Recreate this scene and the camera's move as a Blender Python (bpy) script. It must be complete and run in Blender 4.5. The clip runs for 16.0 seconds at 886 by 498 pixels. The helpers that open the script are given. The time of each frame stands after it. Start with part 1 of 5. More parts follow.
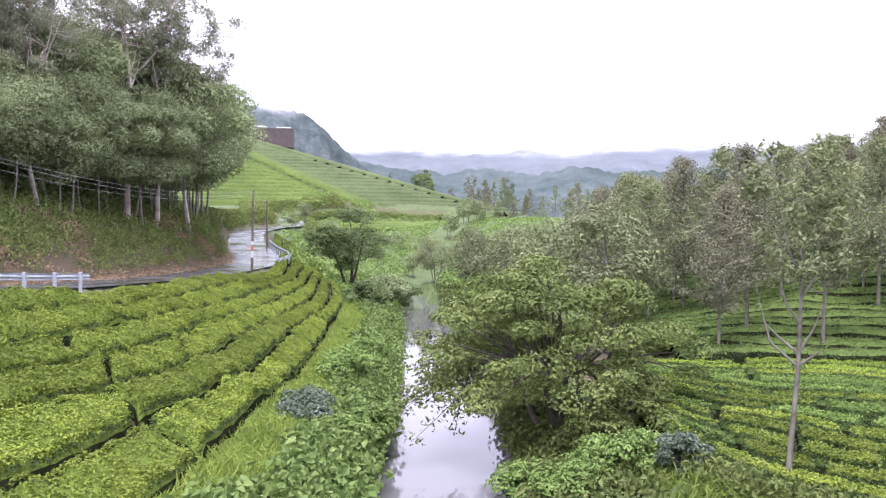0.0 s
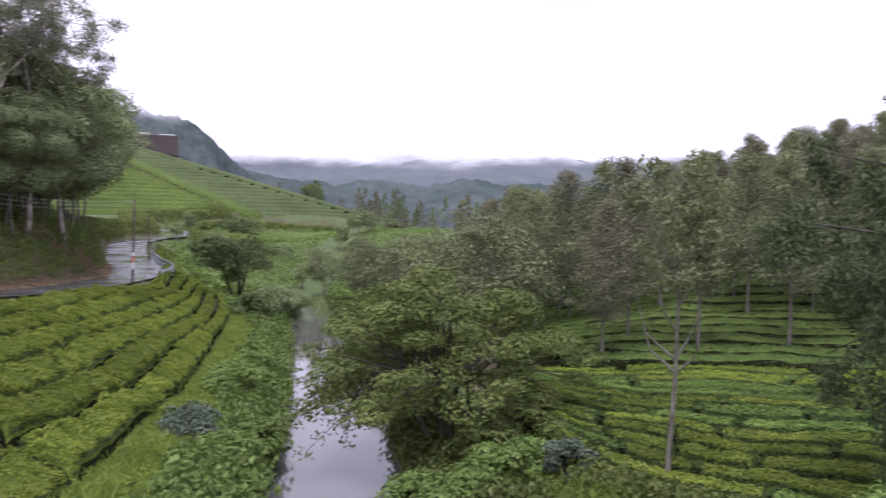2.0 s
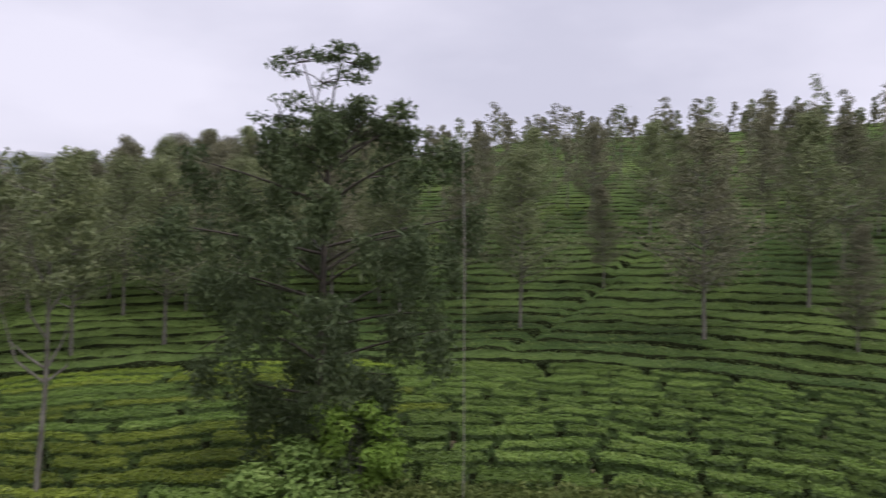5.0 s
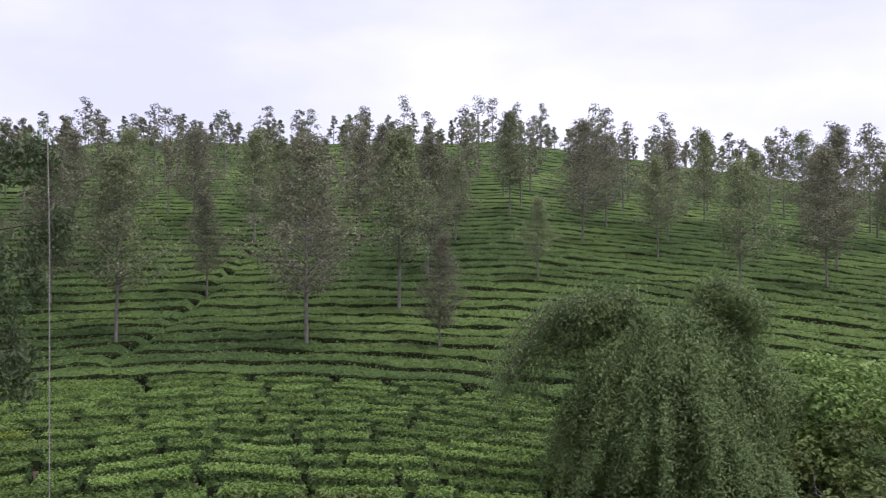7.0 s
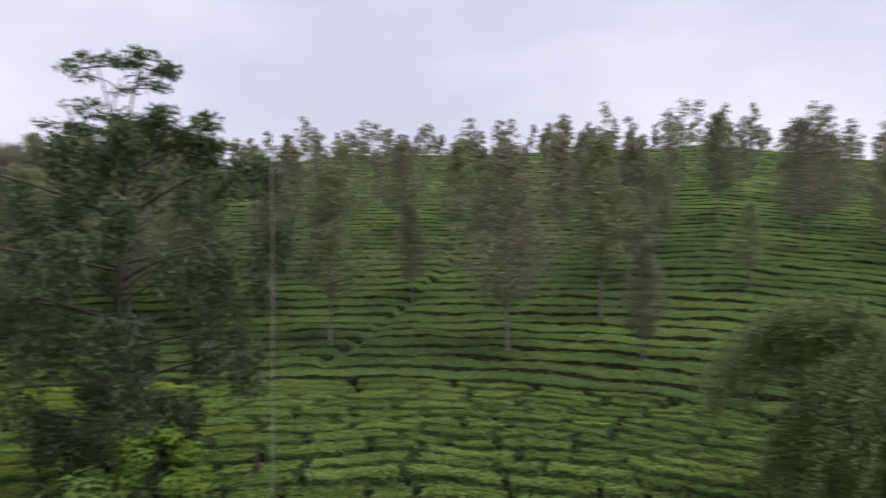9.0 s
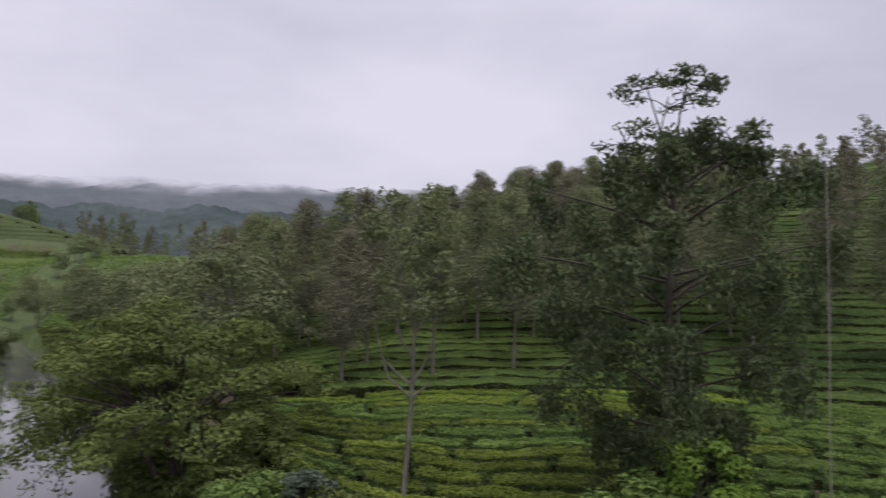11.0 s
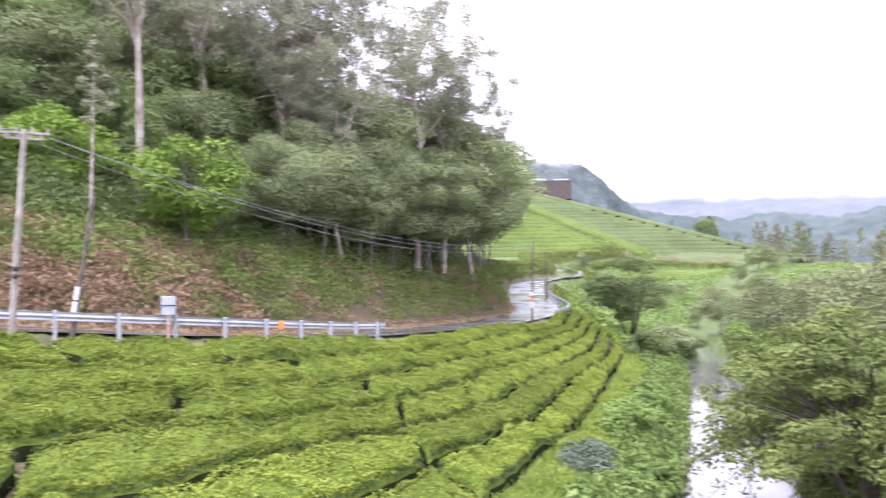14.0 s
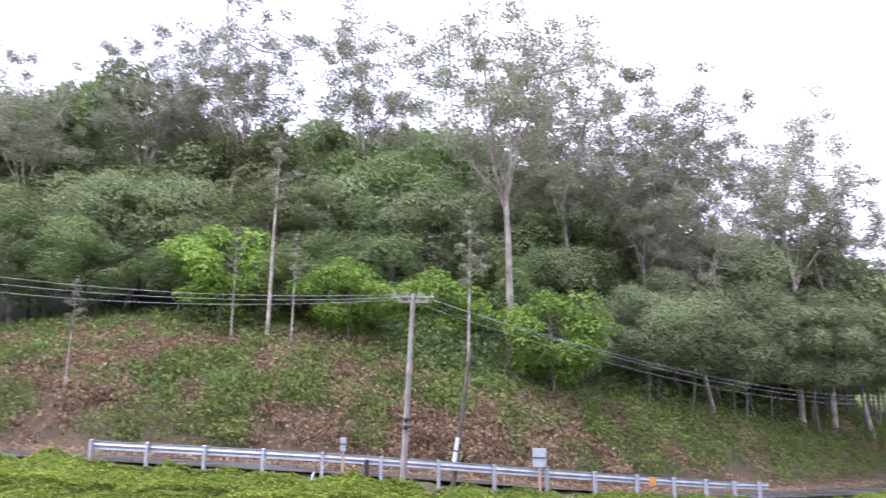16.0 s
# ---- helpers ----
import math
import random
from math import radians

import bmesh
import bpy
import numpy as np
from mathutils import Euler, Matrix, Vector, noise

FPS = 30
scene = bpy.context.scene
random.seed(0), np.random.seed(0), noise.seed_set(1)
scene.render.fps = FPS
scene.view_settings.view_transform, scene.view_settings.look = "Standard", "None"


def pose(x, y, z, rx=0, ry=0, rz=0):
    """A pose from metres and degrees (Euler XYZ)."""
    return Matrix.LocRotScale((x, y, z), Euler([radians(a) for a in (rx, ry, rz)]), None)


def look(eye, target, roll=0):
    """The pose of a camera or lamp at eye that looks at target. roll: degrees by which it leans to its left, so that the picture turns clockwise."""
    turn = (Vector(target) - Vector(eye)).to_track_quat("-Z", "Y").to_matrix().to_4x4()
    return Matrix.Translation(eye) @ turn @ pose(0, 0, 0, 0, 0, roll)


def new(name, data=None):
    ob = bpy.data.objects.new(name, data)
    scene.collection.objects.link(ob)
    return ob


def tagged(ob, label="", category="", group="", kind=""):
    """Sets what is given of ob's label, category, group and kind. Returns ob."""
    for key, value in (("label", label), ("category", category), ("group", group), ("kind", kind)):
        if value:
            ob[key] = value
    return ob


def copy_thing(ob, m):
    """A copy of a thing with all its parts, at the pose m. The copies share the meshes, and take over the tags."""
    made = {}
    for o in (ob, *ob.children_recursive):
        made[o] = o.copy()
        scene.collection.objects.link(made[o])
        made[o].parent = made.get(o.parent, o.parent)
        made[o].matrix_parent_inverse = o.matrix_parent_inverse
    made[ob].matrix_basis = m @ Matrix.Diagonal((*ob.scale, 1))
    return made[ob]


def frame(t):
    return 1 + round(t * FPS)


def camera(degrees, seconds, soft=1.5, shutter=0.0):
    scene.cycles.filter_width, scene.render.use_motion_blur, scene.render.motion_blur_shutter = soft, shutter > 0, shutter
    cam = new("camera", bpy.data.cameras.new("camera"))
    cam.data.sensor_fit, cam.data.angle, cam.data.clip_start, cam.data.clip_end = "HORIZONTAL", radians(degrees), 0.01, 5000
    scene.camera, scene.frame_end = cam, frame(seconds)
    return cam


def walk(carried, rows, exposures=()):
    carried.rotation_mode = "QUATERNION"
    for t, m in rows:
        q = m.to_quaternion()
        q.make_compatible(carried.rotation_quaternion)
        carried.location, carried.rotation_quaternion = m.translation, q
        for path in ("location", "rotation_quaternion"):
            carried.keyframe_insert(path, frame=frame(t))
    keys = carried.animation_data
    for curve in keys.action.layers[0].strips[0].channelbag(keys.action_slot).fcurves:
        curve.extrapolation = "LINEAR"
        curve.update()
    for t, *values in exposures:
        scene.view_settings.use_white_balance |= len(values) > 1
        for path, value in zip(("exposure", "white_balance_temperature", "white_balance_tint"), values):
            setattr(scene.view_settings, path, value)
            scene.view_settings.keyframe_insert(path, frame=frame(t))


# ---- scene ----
# ---- camera and walk ----
EYE = (0.0, 0.0, 9.0)


def aim(yaw, pitch, roll):
    """A pose at the eye: yaw to the right of +y, pitch up, roll, in degrees."""
    a, p = radians(yaw), radians(pitch)
    t = (EYE[0] + math.sin(a) * math.cos(p), EYE[1] + math.cos(a) * math.cos(p), EYE[2] + math.sin(p))
    return look(EYE, t, roll)


cam = camera(56.47, 16.0, soft=1.25, shutter=0.4)
walk(cam, [
    (0, aim(-0.05, -0.93, 0.30)), (0.5, aim(0.49, -0.76, 0.28)), (1, aim(1.04, -0.59, 0.29)),
    (1.5, aim(2.33, -0.35, 0.37)), (2, aim(7.52, -0.11, 0.39)), (2.5, aim(15.10, 0.08, 0.55)),
    (3, aim(20.82, 0.05, 0.61)), (3.5, aim(25.79, 0.01, 0.43)), (4, aim(31.79, 0.12, 0.33)),
    (4.5, aim(39.25, 0.22, 0.35)), (5, aim(48.98, 0.30, 0.32)), (5.2, aim(52.67, 0.31, 0.31)),
    (5.5, aim(58.06, 0.40, 0.24)), (5.8, aim(63.04, 0.49, 0.16)), (6.1, aim(67.46, 0.57, 0.09)),
    (6.4, aim(71.19, 0.66, 0.01)), (6.7, aim(74.07, 0.74, -0.06)), (7.0, aim(75.96, 0.83, -0.14)),
    (7.3, aim(76.72, 0.91, -0.21)), (7.5, aim(76.80, 0.98, -0.26)), (8, aim(76.94, 1.12, -0.34)),
    (8.5, aim(74.64, 1.19, -0.31)), (9, aim(62.12, 1.43, -0.01)), (9.5, aim(50.73, 1.68, 0.12)),
    (10, aim(41.58, 1.88, 0.40)), (10.2, aim(38.25, 1.94, 0.57)), (10.5, aim(33.34, 1.99, 0.59)),
    (10.8, aim(28.53, 2.03, 0.61)), (11.1, aim(23.82, 2.08, 0.62)), (11.4, aim(19.22, 2.13, 0.64)),
    (11.7, aim(14.74, 2.17, 0.66)), (12.0, aim(10.39, 2.22, 0.67)), (12.3, aim(6.18, 2.27, 0.69)),
    (12.5, aim(3.43, 2.30, 0.60)), (13, aim(-4.49, 2.30, 0.42)), (13.5, aim(-11.20, 2.33, -0.16)),
    (14, aim(-19.22, 2.55, -0.26)), (14.5, aim(-28.57, 3.49, -0.15)), (15, aim(-35.24, 7.70, -0.13)),
    (15.5, aim(-38.96, 11.60, -0.15)), (16, aim(-44.23, 12.90, 0.63)),
], exposures=[
    (0, 1.78, 5800, 22), (0.5, 1.62, 5800, 22), (1, 1.52, 5800, 22), (1.5, 1.3, 5850, 22), (2, 0.75, 5850, 22), (2.5, 0.28, 6150, 14), (3.5, 0.08, 6150, 14), (4.5, 0.1, 6150, 14), (5.2, 0.28, 6150, 14), (7.5, 0.62, 5700, 20), (9, 0.3, 6150, 14), (10, 0.15, 6150, 14), (12.4, -0.15, 6150, 14), (12.8, 0.52, 5950, 14), (13.3, 1.5, 5850, 22), (14, 2.1, 5900, 22), (15, 2.1, 5700, 22), (15.5, 1.95, 5600, 22), (16, 1.65, 5600, 22)])

# ---- sky, sun ----
world = bpy.data.worlds.new("overcast_sky")
scene.world = world
world.use_nodes = True
wn, wl = world.node_tree.nodes, world.node_tree.links
wn.clear()
w_out = wn.new("ShaderNodeOutputWorld")
w_bg = wn.new("ShaderNodeBackground")
w_sky = wn.new("ShaderNodeTexSky")
w_sky.sky_type, w_sky.sun_disc = "NISHITA", False
w_sky.sun_elevation, w_sky.sun_rotation = radians(65.5), radians(200)
w_sky.air_density, w_sky.dust_density = 1.0, 3.0
w_co = wn.new("ShaderNodeTexCoord")
w_map = wn.new("ShaderNodeMapping")
w_map.inputs["Scale"].default_value = (1.0, 1.0, 2.6)
w_noise = wn.new("ShaderNodeTexNoise")
w_noise.inputs["Scale"].default_value = 1.8
w_noise.inputs["Detail"].default_value = 5
w_noise.inputs["Roughness"].default_value = 0.5
w_ramp = wn.new("ShaderNodeValToRGB")
w_ramp.color_ramp.elements[0].position, w_ramp.color_ramp.elements[0].color = 0.36, (6.5, 6.3, 7.1, 1)
w_ramp.color_ramp.elements[1].position, w_ramp.color_ramp.elements[1].color = 0.64, (8.8, 8.4, 9.1, 1)
w_mix = wn.new("ShaderNodeMix")
w_mix.data_type = "RGBA"
w_mix.inputs[0].default_value = 0.9
wl.new(w_co.outputs["Generated"], w_map.inputs["Vector"])
wl.new(w_map.outputs["Vector"], w_noise.inputs["Vector"])
wl.new(w_noise.outputs["Fac"], w_ramp.inputs["Fac"])
wl.new(w_sky.outputs["Color"], w_mix.inputs[6])
wl.new(w_ramp.outputs["Color"], w_mix.inputs[7])
wl.new(w_mix.outputs[2], w_bg.inputs["Color"])
w_bg.inputs["Strength"].default_value = 0.092
wl.new(w_bg.outputs["Background"], w_out.inputs["Surface"])

sun = new("sun", bpy.data.lights.new("sun", "SUN"))
sun.data.energy, sun.data.angle, sun.data.color = 1.5, radians(30), (1.0, 0.97, 0.93)
sun.matrix_world = look((0, 0, 60), (10 * math.sin(radians(20)), 10 * math.cos(radians(20)), 60 - 22))

# ---- materials ----
def base_mat(name):
    m = bpy.data.materials.new(name)
    m.use_nodes = True
    n, l = m.node_tree.nodes, m.node_tree.links
    return m, n, l, n["Principled BSDF"]


def ramp(n, stops):
    r = n.new("ShaderNodeValToRGB")
    e = r.color_ramp.elements
    e[0].position, e[0].color = stops[0][0], (*stops[0][1], 1)
    e[1].position, e[1].color = stops[-1][0], (*stops[-1][1], 1)
    for p, c in stops[1:-1]:
        k = e.new(p)
        k.color = (*c, 1)
    return r


def noise_node(n, l, scale, detail=4, rough=0.55, coords="Object"):
    t = n.new("ShaderNodeTexCoord")
    k = n.new("ShaderNodeTexNoise")
    k.inputs["Scale"].default_value, k.inputs["Detail"].default_value, k.inputs["Roughness"].default_value = scale, detail, rough
    l.new(t.outputs[coords], k.inputs["Vector"])
    return k


def mix_rgb(n, l, fac, a, b, mode="MIX"):
    k = n.new("ShaderNodeMix")
    k.data_type, k.blend_type = "RGBA", mode
    for v, s in ((fac, k.inputs[0]), (a, k.inputs[6]), (b, k.inputs[7])):
        if isinstance(v, (int, float)):
            s.default_value = v
        elif isinstance(v, tuple):
            s.default_value = (*v, 1)
        else:
            l.new(v, s)
    return k.outputs[2]


def leaf_mat(name, dark, mid, light, patch=0.35, translucent=0.25, rough=0.5, mixed=0.45):
    """Foliage: every leaf its own tint, larger patches of younger and older leaves."""
    m, n, l, b = base_mat(name)
    g = n.new("ShaderNodeNewGeometry")
    r = ramp(n, [(0.0, dark), (0.55, mid), (1.0, light)])
    k = noise_node(n, l, patch, 3, 0.6)
    a = n.new("ShaderNodeMath")
    a.operation = "MULTIPLY_ADD"
    a.inputs[1].default_value = mixed
    l.new(g.outputs["Random Per Island"], a.inputs[0])
    s = n.new("ShaderNodeMath")
    s.operation = "MULTIPLY_ADD"
    s.inputs[1].default_value, s.inputs[2].default_value = 0.9, -0.25 + (0.62 - mixed) / 2
    l.new(k.outputs["Fac"], s.inputs[0])
    l.new(s.outputs[0], a.inputs[2])
    l.new(a.outputs[0], r.inputs["Fac"])
    o = n.new("ShaderNodeObjectInfo")
    h = n.new("ShaderNodeHueSaturation")
    v = n.new("ShaderNodeMapRange")
    v.inputs[3].default_value, v.inputs[4].default_value = 0.8, 1.2
    l.new(o.outputs["Random"], v.inputs[0])
    l.new(v.outputs[0], h.inputs["Value"])
    h.inputs["Saturation"].default_value = 1.03 if name.startswith(("tea", "young", "grass", "weed", "bank", "river")) else 0.9
    l.new(r.outputs["Color"], h.inputs["Color"])
    l.new(h.outputs["Color"], b.inputs["Base Color"])
    b.inputs["Roughness"].default_value = rough
    b.inputs["Specular IOR Level"].default_value = 0.18
    t = n.new("ShaderNodeBsdfTranslucent")
    l.new(h.outputs["Color"], t.inputs["Color"])
    x = n.new("ShaderNodeMixShader")
    x.inputs[0].default_value = translucent
    l.new(b.outputs[0], x.inputs[1])
    l.new(t.outputs[0], x.inputs[2])
    l.new(x.outputs[0], n["Material Output"].inputs["Surface"])
    return m


def rough_mat(name, stops, scale, fine, rough=0.85, bump=0.3, metal=0.0, coords="Object", dist=0.02, spec=0.4, grain=(0.7, 1.2)):
    """Grained surface: stains at one scale, grain at another, fine relief."""
    m, n, l, b = base_mat(name)
    k, f = noise_node(n, l, scale, 4, 0.6, coords), noise_node(n, l, fine, 6, 0.65, coords)
    r = ramp(n, stops)
    l.new(k.outputs["Fac"], r.inputs["Fac"])
    g = ramp(n, [(0.32, (grain[0],) * 3), (0.68, (grain[1],) * 3)])
    l.new(f.outputs["Fac"], g.inputs["Fac"])
    l.new(mix_rgb(n, l, 0.8, r.outputs["Color"], g.outputs["Color"], "MULTIPLY"), b.inputs["Base Color"])
    b.inputs["Roughness"].default_value, b.inputs["Metallic"].default_value = rough, metal
    b.inputs["Specular IOR Level"].default_value = spec
    u = n.new("ShaderNodeBump")
    u.inputs["Strength"].default_value, u.inputs["Distance"].default_value = bump, dist
    l.new(f.outputs["Fac"], u.inputs["Height"])
    l.new(u.outputs[0], b.inputs["Normal"])
    return m


M_TEA = leaf_mat("tea_leaf", (0.065, 0.10, 0.018), (0.205, 0.258, 0.042), (0.42, 0.46, 0.09), 0.5, 0.22, 0.42, 0.28)
M_TEA_MID = leaf_mat("tea_leaf_mid", (0.07, 0.118, 0.028), (0.18, 0.265, 0.062), (0.34, 0.42, 0.125), 0.4, 0.22, 0.42, 0.3)
M_TEA_OLD = leaf_mat("tea_leaf_old", (0.046, 0.078, 0.023), (0.122, 0.172, 0.046), (0.255, 0.31, 0.09), 0.3, 0.2, 0.42, 0.5)
M_TEA_YOUNG = leaf_mat("tea_leaf_young", (0.15, 0.22, 0.035), (0.27, 0.36, 0.055), (0.42, 0.5, 0.09), 0.4, 0.25, 0.45, 0.3)
# Older side leaves, darkened further: the shade between rows is in this colour.
M_TEA_SIDE_SHADE = leaf_mat("shaded_old_side_leaf", (0.026, 0.046, 0.013), (0.066, 0.104, 0.026), (0.13, 0.185, 0.045), 0.5, 0.15, 0.5, 0.4)
# Bare twigs, near black: the shade in the gaps is part of this colour.
M_TWIGS_SHADED = rough_mat("shaded_tea_twigs", [(0.3, (0.012, 0.016, 0.007)), (0.7, (0.032, 0.036, 0.016))], 3, 30, 0.95, 0.6, 0.0, "Object", 0.05, 0.0)
M_TEA_CORE = rough_mat("tea_hedge_body", [(0.3, (0.09, 0.13, 0.022)), (0.7, (0.16, 0.215, 0.035))], 1.6, 14, 0.8, 0.9, 0.0, "Object", 0.08, 0.06, (0.4, 1.5))
M_TEA_CORE_OLD = rough_mat("old_tea_hedge_body", [(0.38, (0.055, 0.09, 0.026)), (0.62, (0.125, 0.18, 0.046))], 0.06, 7, 0.8, 0.9, 0.0, "Object", 0.1, 0.06, (0.35, 1.6))
# Far hills: the pale blue-grey of distance haze is mixed into these colours.
M_HAZE_NEAR = rough_mat("hazed_distant_forest", [(0.35, (0.075, 0.092, 0.09)), (0.65, (0.12, 0.142, 0.138))], 0.03, 0.25, 0.95, 1.0, 0.0, "Object", 3.0, 0.0, (0.7, 1.25))
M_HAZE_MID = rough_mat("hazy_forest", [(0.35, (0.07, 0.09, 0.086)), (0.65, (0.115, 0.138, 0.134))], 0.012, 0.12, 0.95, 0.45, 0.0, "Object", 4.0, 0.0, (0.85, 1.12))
M_HAZE_FAR = rough_mat("hazed_far_range", [(0.35, (0.125, 0.14, 0.15)), (0.65, (0.165, 0.18, 0.192))], 0.006, 0.05, 0.95, 0.2, 0.0, "Object", 6.0, 0.0, (0.92, 1.06))
M_TERRACE = rough_mat("terrace_tea", [(0.3, (0.075, 0.11, 0.026)), (0.7, (0.14, 0.19, 0.045))], 0.05, 1.2, 0.8, 0.9, 0.0, "Object", 0.3, 0.06, (0.6, 1.2))
# Farther spur: older tea, its colour also dulled to stand for distance haze.
M_TERRACE_HAZED = rough_mat("hazed_old_terrace_tea", [(0.3, (0.075, 0.10, 0.04)), (0.7, (0.125, 0.16, 0.065))], 0.05, 1.2, 0.8, 0.9, 0.0, "Object", 0.3, 0.06, (0.6, 1.2))
M_BRICK = rough_mat("terrace_wall", [(0.3, (0.075, 0.06, 0.058)), (0.7, (0.12, 0.095, 0.092))], 0.5, 3, 0.9)
M_FOREST = leaf_mat("forest_leaf", (0.07, 0.112, 0.036), (0.19, 0.255, 0.08), (0.38, 0.445, 0.16), 0.25, 0.3, 0.5, 0.22)
M_FOREST_OLIVE = leaf_mat("olive_forest_leaf", (0.08, 0.10, 0.035), (0.20, 0.225, 0.08), (0.36, 0.37, 0.15), 0.25, 0.3, 0.5, 0.22)
M_FOREST_GREY = leaf_mat("wattle_leaf", (0.12, 0.16, 0.07), (0.28, 0.335, 0.145), (0.47, 0.52, 0.26), 0.3, 0.3, 0.5, 0.22)
M_BRIGHT = leaf_mat("young_leaf", (0.11, 0.18, 0.035), (0.24, 0.36, 0.07), (0.44, 0.56, 0.14), 0.6, 0.32)
M_GUM = leaf_mat("gum_leaf", (0.13, 0.145, 0.09), (0.30, 0.31, 0.20), (0.5, 0.49, 0.33), 0.4, 0.32)
M_OAK = leaf_mat("silver_oak_leaf", (0.085, 0.09, 0.055), (0.215, 0.21, 0.12), (0.42, 0.385, 0.225), 0.3, 0.25)
M_OAK_GREEN = leaf_mat("silver_oak_leaf_green", (0.085, 0.108, 0.05), (0.215, 0.25, 0.105), (0.42, 0.445, 0.19), 0.3, 0.25)
M_RIVER_TREE = leaf_mat("river_tree_leaf", (0.055, 0.08, 0.024), (0.145, 0.182, 0.055), (0.285, 0.325, 0.11), 0.5)
M_TALL = leaf_mat("tall_tree_leaf", (0.05, 0.08, 0.032), (0.13, 0.175, 0.068), (0.25, 0.305, 0.125), 0.5, 0.26, 0.5)
M_BAMBOO = leaf_mat("bamboo_leaf", (0.06, 0.095, 0.03), (0.165, 0.225, 0.07), (0.34, 0.41, 0.14), 0.9, 0.24, 0.75, 0.5)
M_WEED = leaf_mat("weed_leaf", (0.085, 0.14, 0.04), (0.20, 0.285, 0.08), (0.37, 0.46, 0.16), 0.8, 0.25, 0.5)
M_GRASS = leaf_mat("grass_blade", (0.11, 0.165, 0.034), (0.235, 0.31, 0.065), (0.42, 0.45, 0.13), 0.5, 0.3, 0.6)
M_BRACKEN = leaf_mat("bracken_leaf", (0.16, 0.10, 0.058), (0.34, 0.225, 0.125), (0.56, 0.42, 0.25), 0.5, 0.25, 0.6)
M_FERN_GREEN = leaf_mat("bank_fern", (0.07, 0.09, 0.03), (0.16, 0.20, 0.06), (0.30, 0.33, 0.11), 0.5, 0.25, 0.6)
M_GREYBUSH = leaf_mat("grey_shrub_leaf", (0.07, 0.10, 0.06), (0.15, 0.20, 0.125), (0.29, 0.35, 0.24), 1.0, 0.2)
M_BARK = rough_mat("grey_bark", [(0.3, (0.10, 0.09, 0.075)), (0.7, (0.26, 0.24, 0.2))], 4, 40)
M_BARK_PALE = rough_mat("pale_bark", [(0.3, (0.115, 0.10, 0.08)), (0.7, (0.28, 0.255, 0.22))], 3, 30)
M_BARK_DARK = rough_mat("dark_bark", [(0.3, (0.04, 0.034, 0.027)), (0.7, (0.11, 0.09, 0.07))], 4, 40)
M_BARK_GUM = rough_mat("gum_bark", [(0.3, (0.20, 0.13, 0.10)), (0.5, (0.42, 0.36, 0.31)), (0.7, (0.62, 0.57, 0.52))], 1.2, 20)
M_STEEL = rough_mat("galvanised_steel", [(0.3, (0.42, 0.44, 0.47)), (0.7, (0.62, 0.64, 0.67))], 2, 25, 0.45, 0.1, 0.55)
M_CONCRETE = rough_mat("pole_concrete", [(0.3, (0.2, 0.18, 0.16)), (0.7, (0.42, 0.38, 0.34))], 2, 40)
M_WOODPOLE = rough_mat("weathered_wood", [(0.3, (0.07, 0.06, 0.05)), (0.7, (0.19, 0.16, 0.13))], 3, 40)
M_WHITE = rough_mat("white_paint", [(0.3, (0.55, 0.54, 0.52)), (0.7, (0.8, 0.79, 0.77))], 5, 40, 0.6, 0.1)
M_ORANGE = rough_mat("orange_reflector", [(0.3, (0.65, 0.26, 0.06)), (0.7, (0.8, 0.36, 0.1))], 5, 30, 0.4, 0.1)
M_REDPAINT = rough_mat("red_paint", [(0.3, (0.45, 0.1, 0.07)), (0.7, (0.6, 0.17, 0.12))], 5, 30, 0.6, 0.1)
M_SIGN = rough_mat("sign_back", [(0.3, (0.35, 0.38, 0.42)), (0.7, (0.5, 0.53, 0.57))], 3, 20, 0.5, 0.1, 0.3)
M_PINKPOST = rough_mat("sign_post_paint", [(0.3, (0.45, 0.28, 0.22)), (0.7, (0.6, 0.4, 0.33))], 3, 20, 0.6)
M_BLACK = rough_mat("black_rubber", [(0.3, (0.02, 0.02, 0.02)), (0.7, (0.05, 0.05, 0.05))], 3, 20, 0.6)
M_WIRE = rough_mat("cable", [(0.3, (0.25, 0.25, 0.26)), (0.7, (0.4, 0.4, 0.42))], 3, 20, 0.5, 0.1, 0.3)


def cloud_fade(m, z0, z1, scale):
    """Turns the top of a far hill transparent between two heights, in place of cloud."""
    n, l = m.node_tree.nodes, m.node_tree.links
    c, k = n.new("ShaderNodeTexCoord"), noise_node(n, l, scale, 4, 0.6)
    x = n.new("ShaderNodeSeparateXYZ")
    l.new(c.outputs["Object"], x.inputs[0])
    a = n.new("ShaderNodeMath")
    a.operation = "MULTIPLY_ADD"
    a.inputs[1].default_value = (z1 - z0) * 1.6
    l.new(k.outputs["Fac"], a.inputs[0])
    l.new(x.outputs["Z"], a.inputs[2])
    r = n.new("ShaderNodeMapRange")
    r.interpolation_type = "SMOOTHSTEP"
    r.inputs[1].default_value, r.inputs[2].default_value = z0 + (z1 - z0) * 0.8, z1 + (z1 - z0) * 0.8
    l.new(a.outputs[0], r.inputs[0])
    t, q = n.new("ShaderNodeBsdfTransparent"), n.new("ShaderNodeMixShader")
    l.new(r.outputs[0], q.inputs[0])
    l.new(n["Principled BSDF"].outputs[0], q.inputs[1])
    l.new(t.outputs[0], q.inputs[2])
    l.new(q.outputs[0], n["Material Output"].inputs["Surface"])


cloud_fade(M_HAZE_FAR, 215, 275, 0.004)
cloud_fade(M_HAZE_NEAR, 92, 113, 0.02)


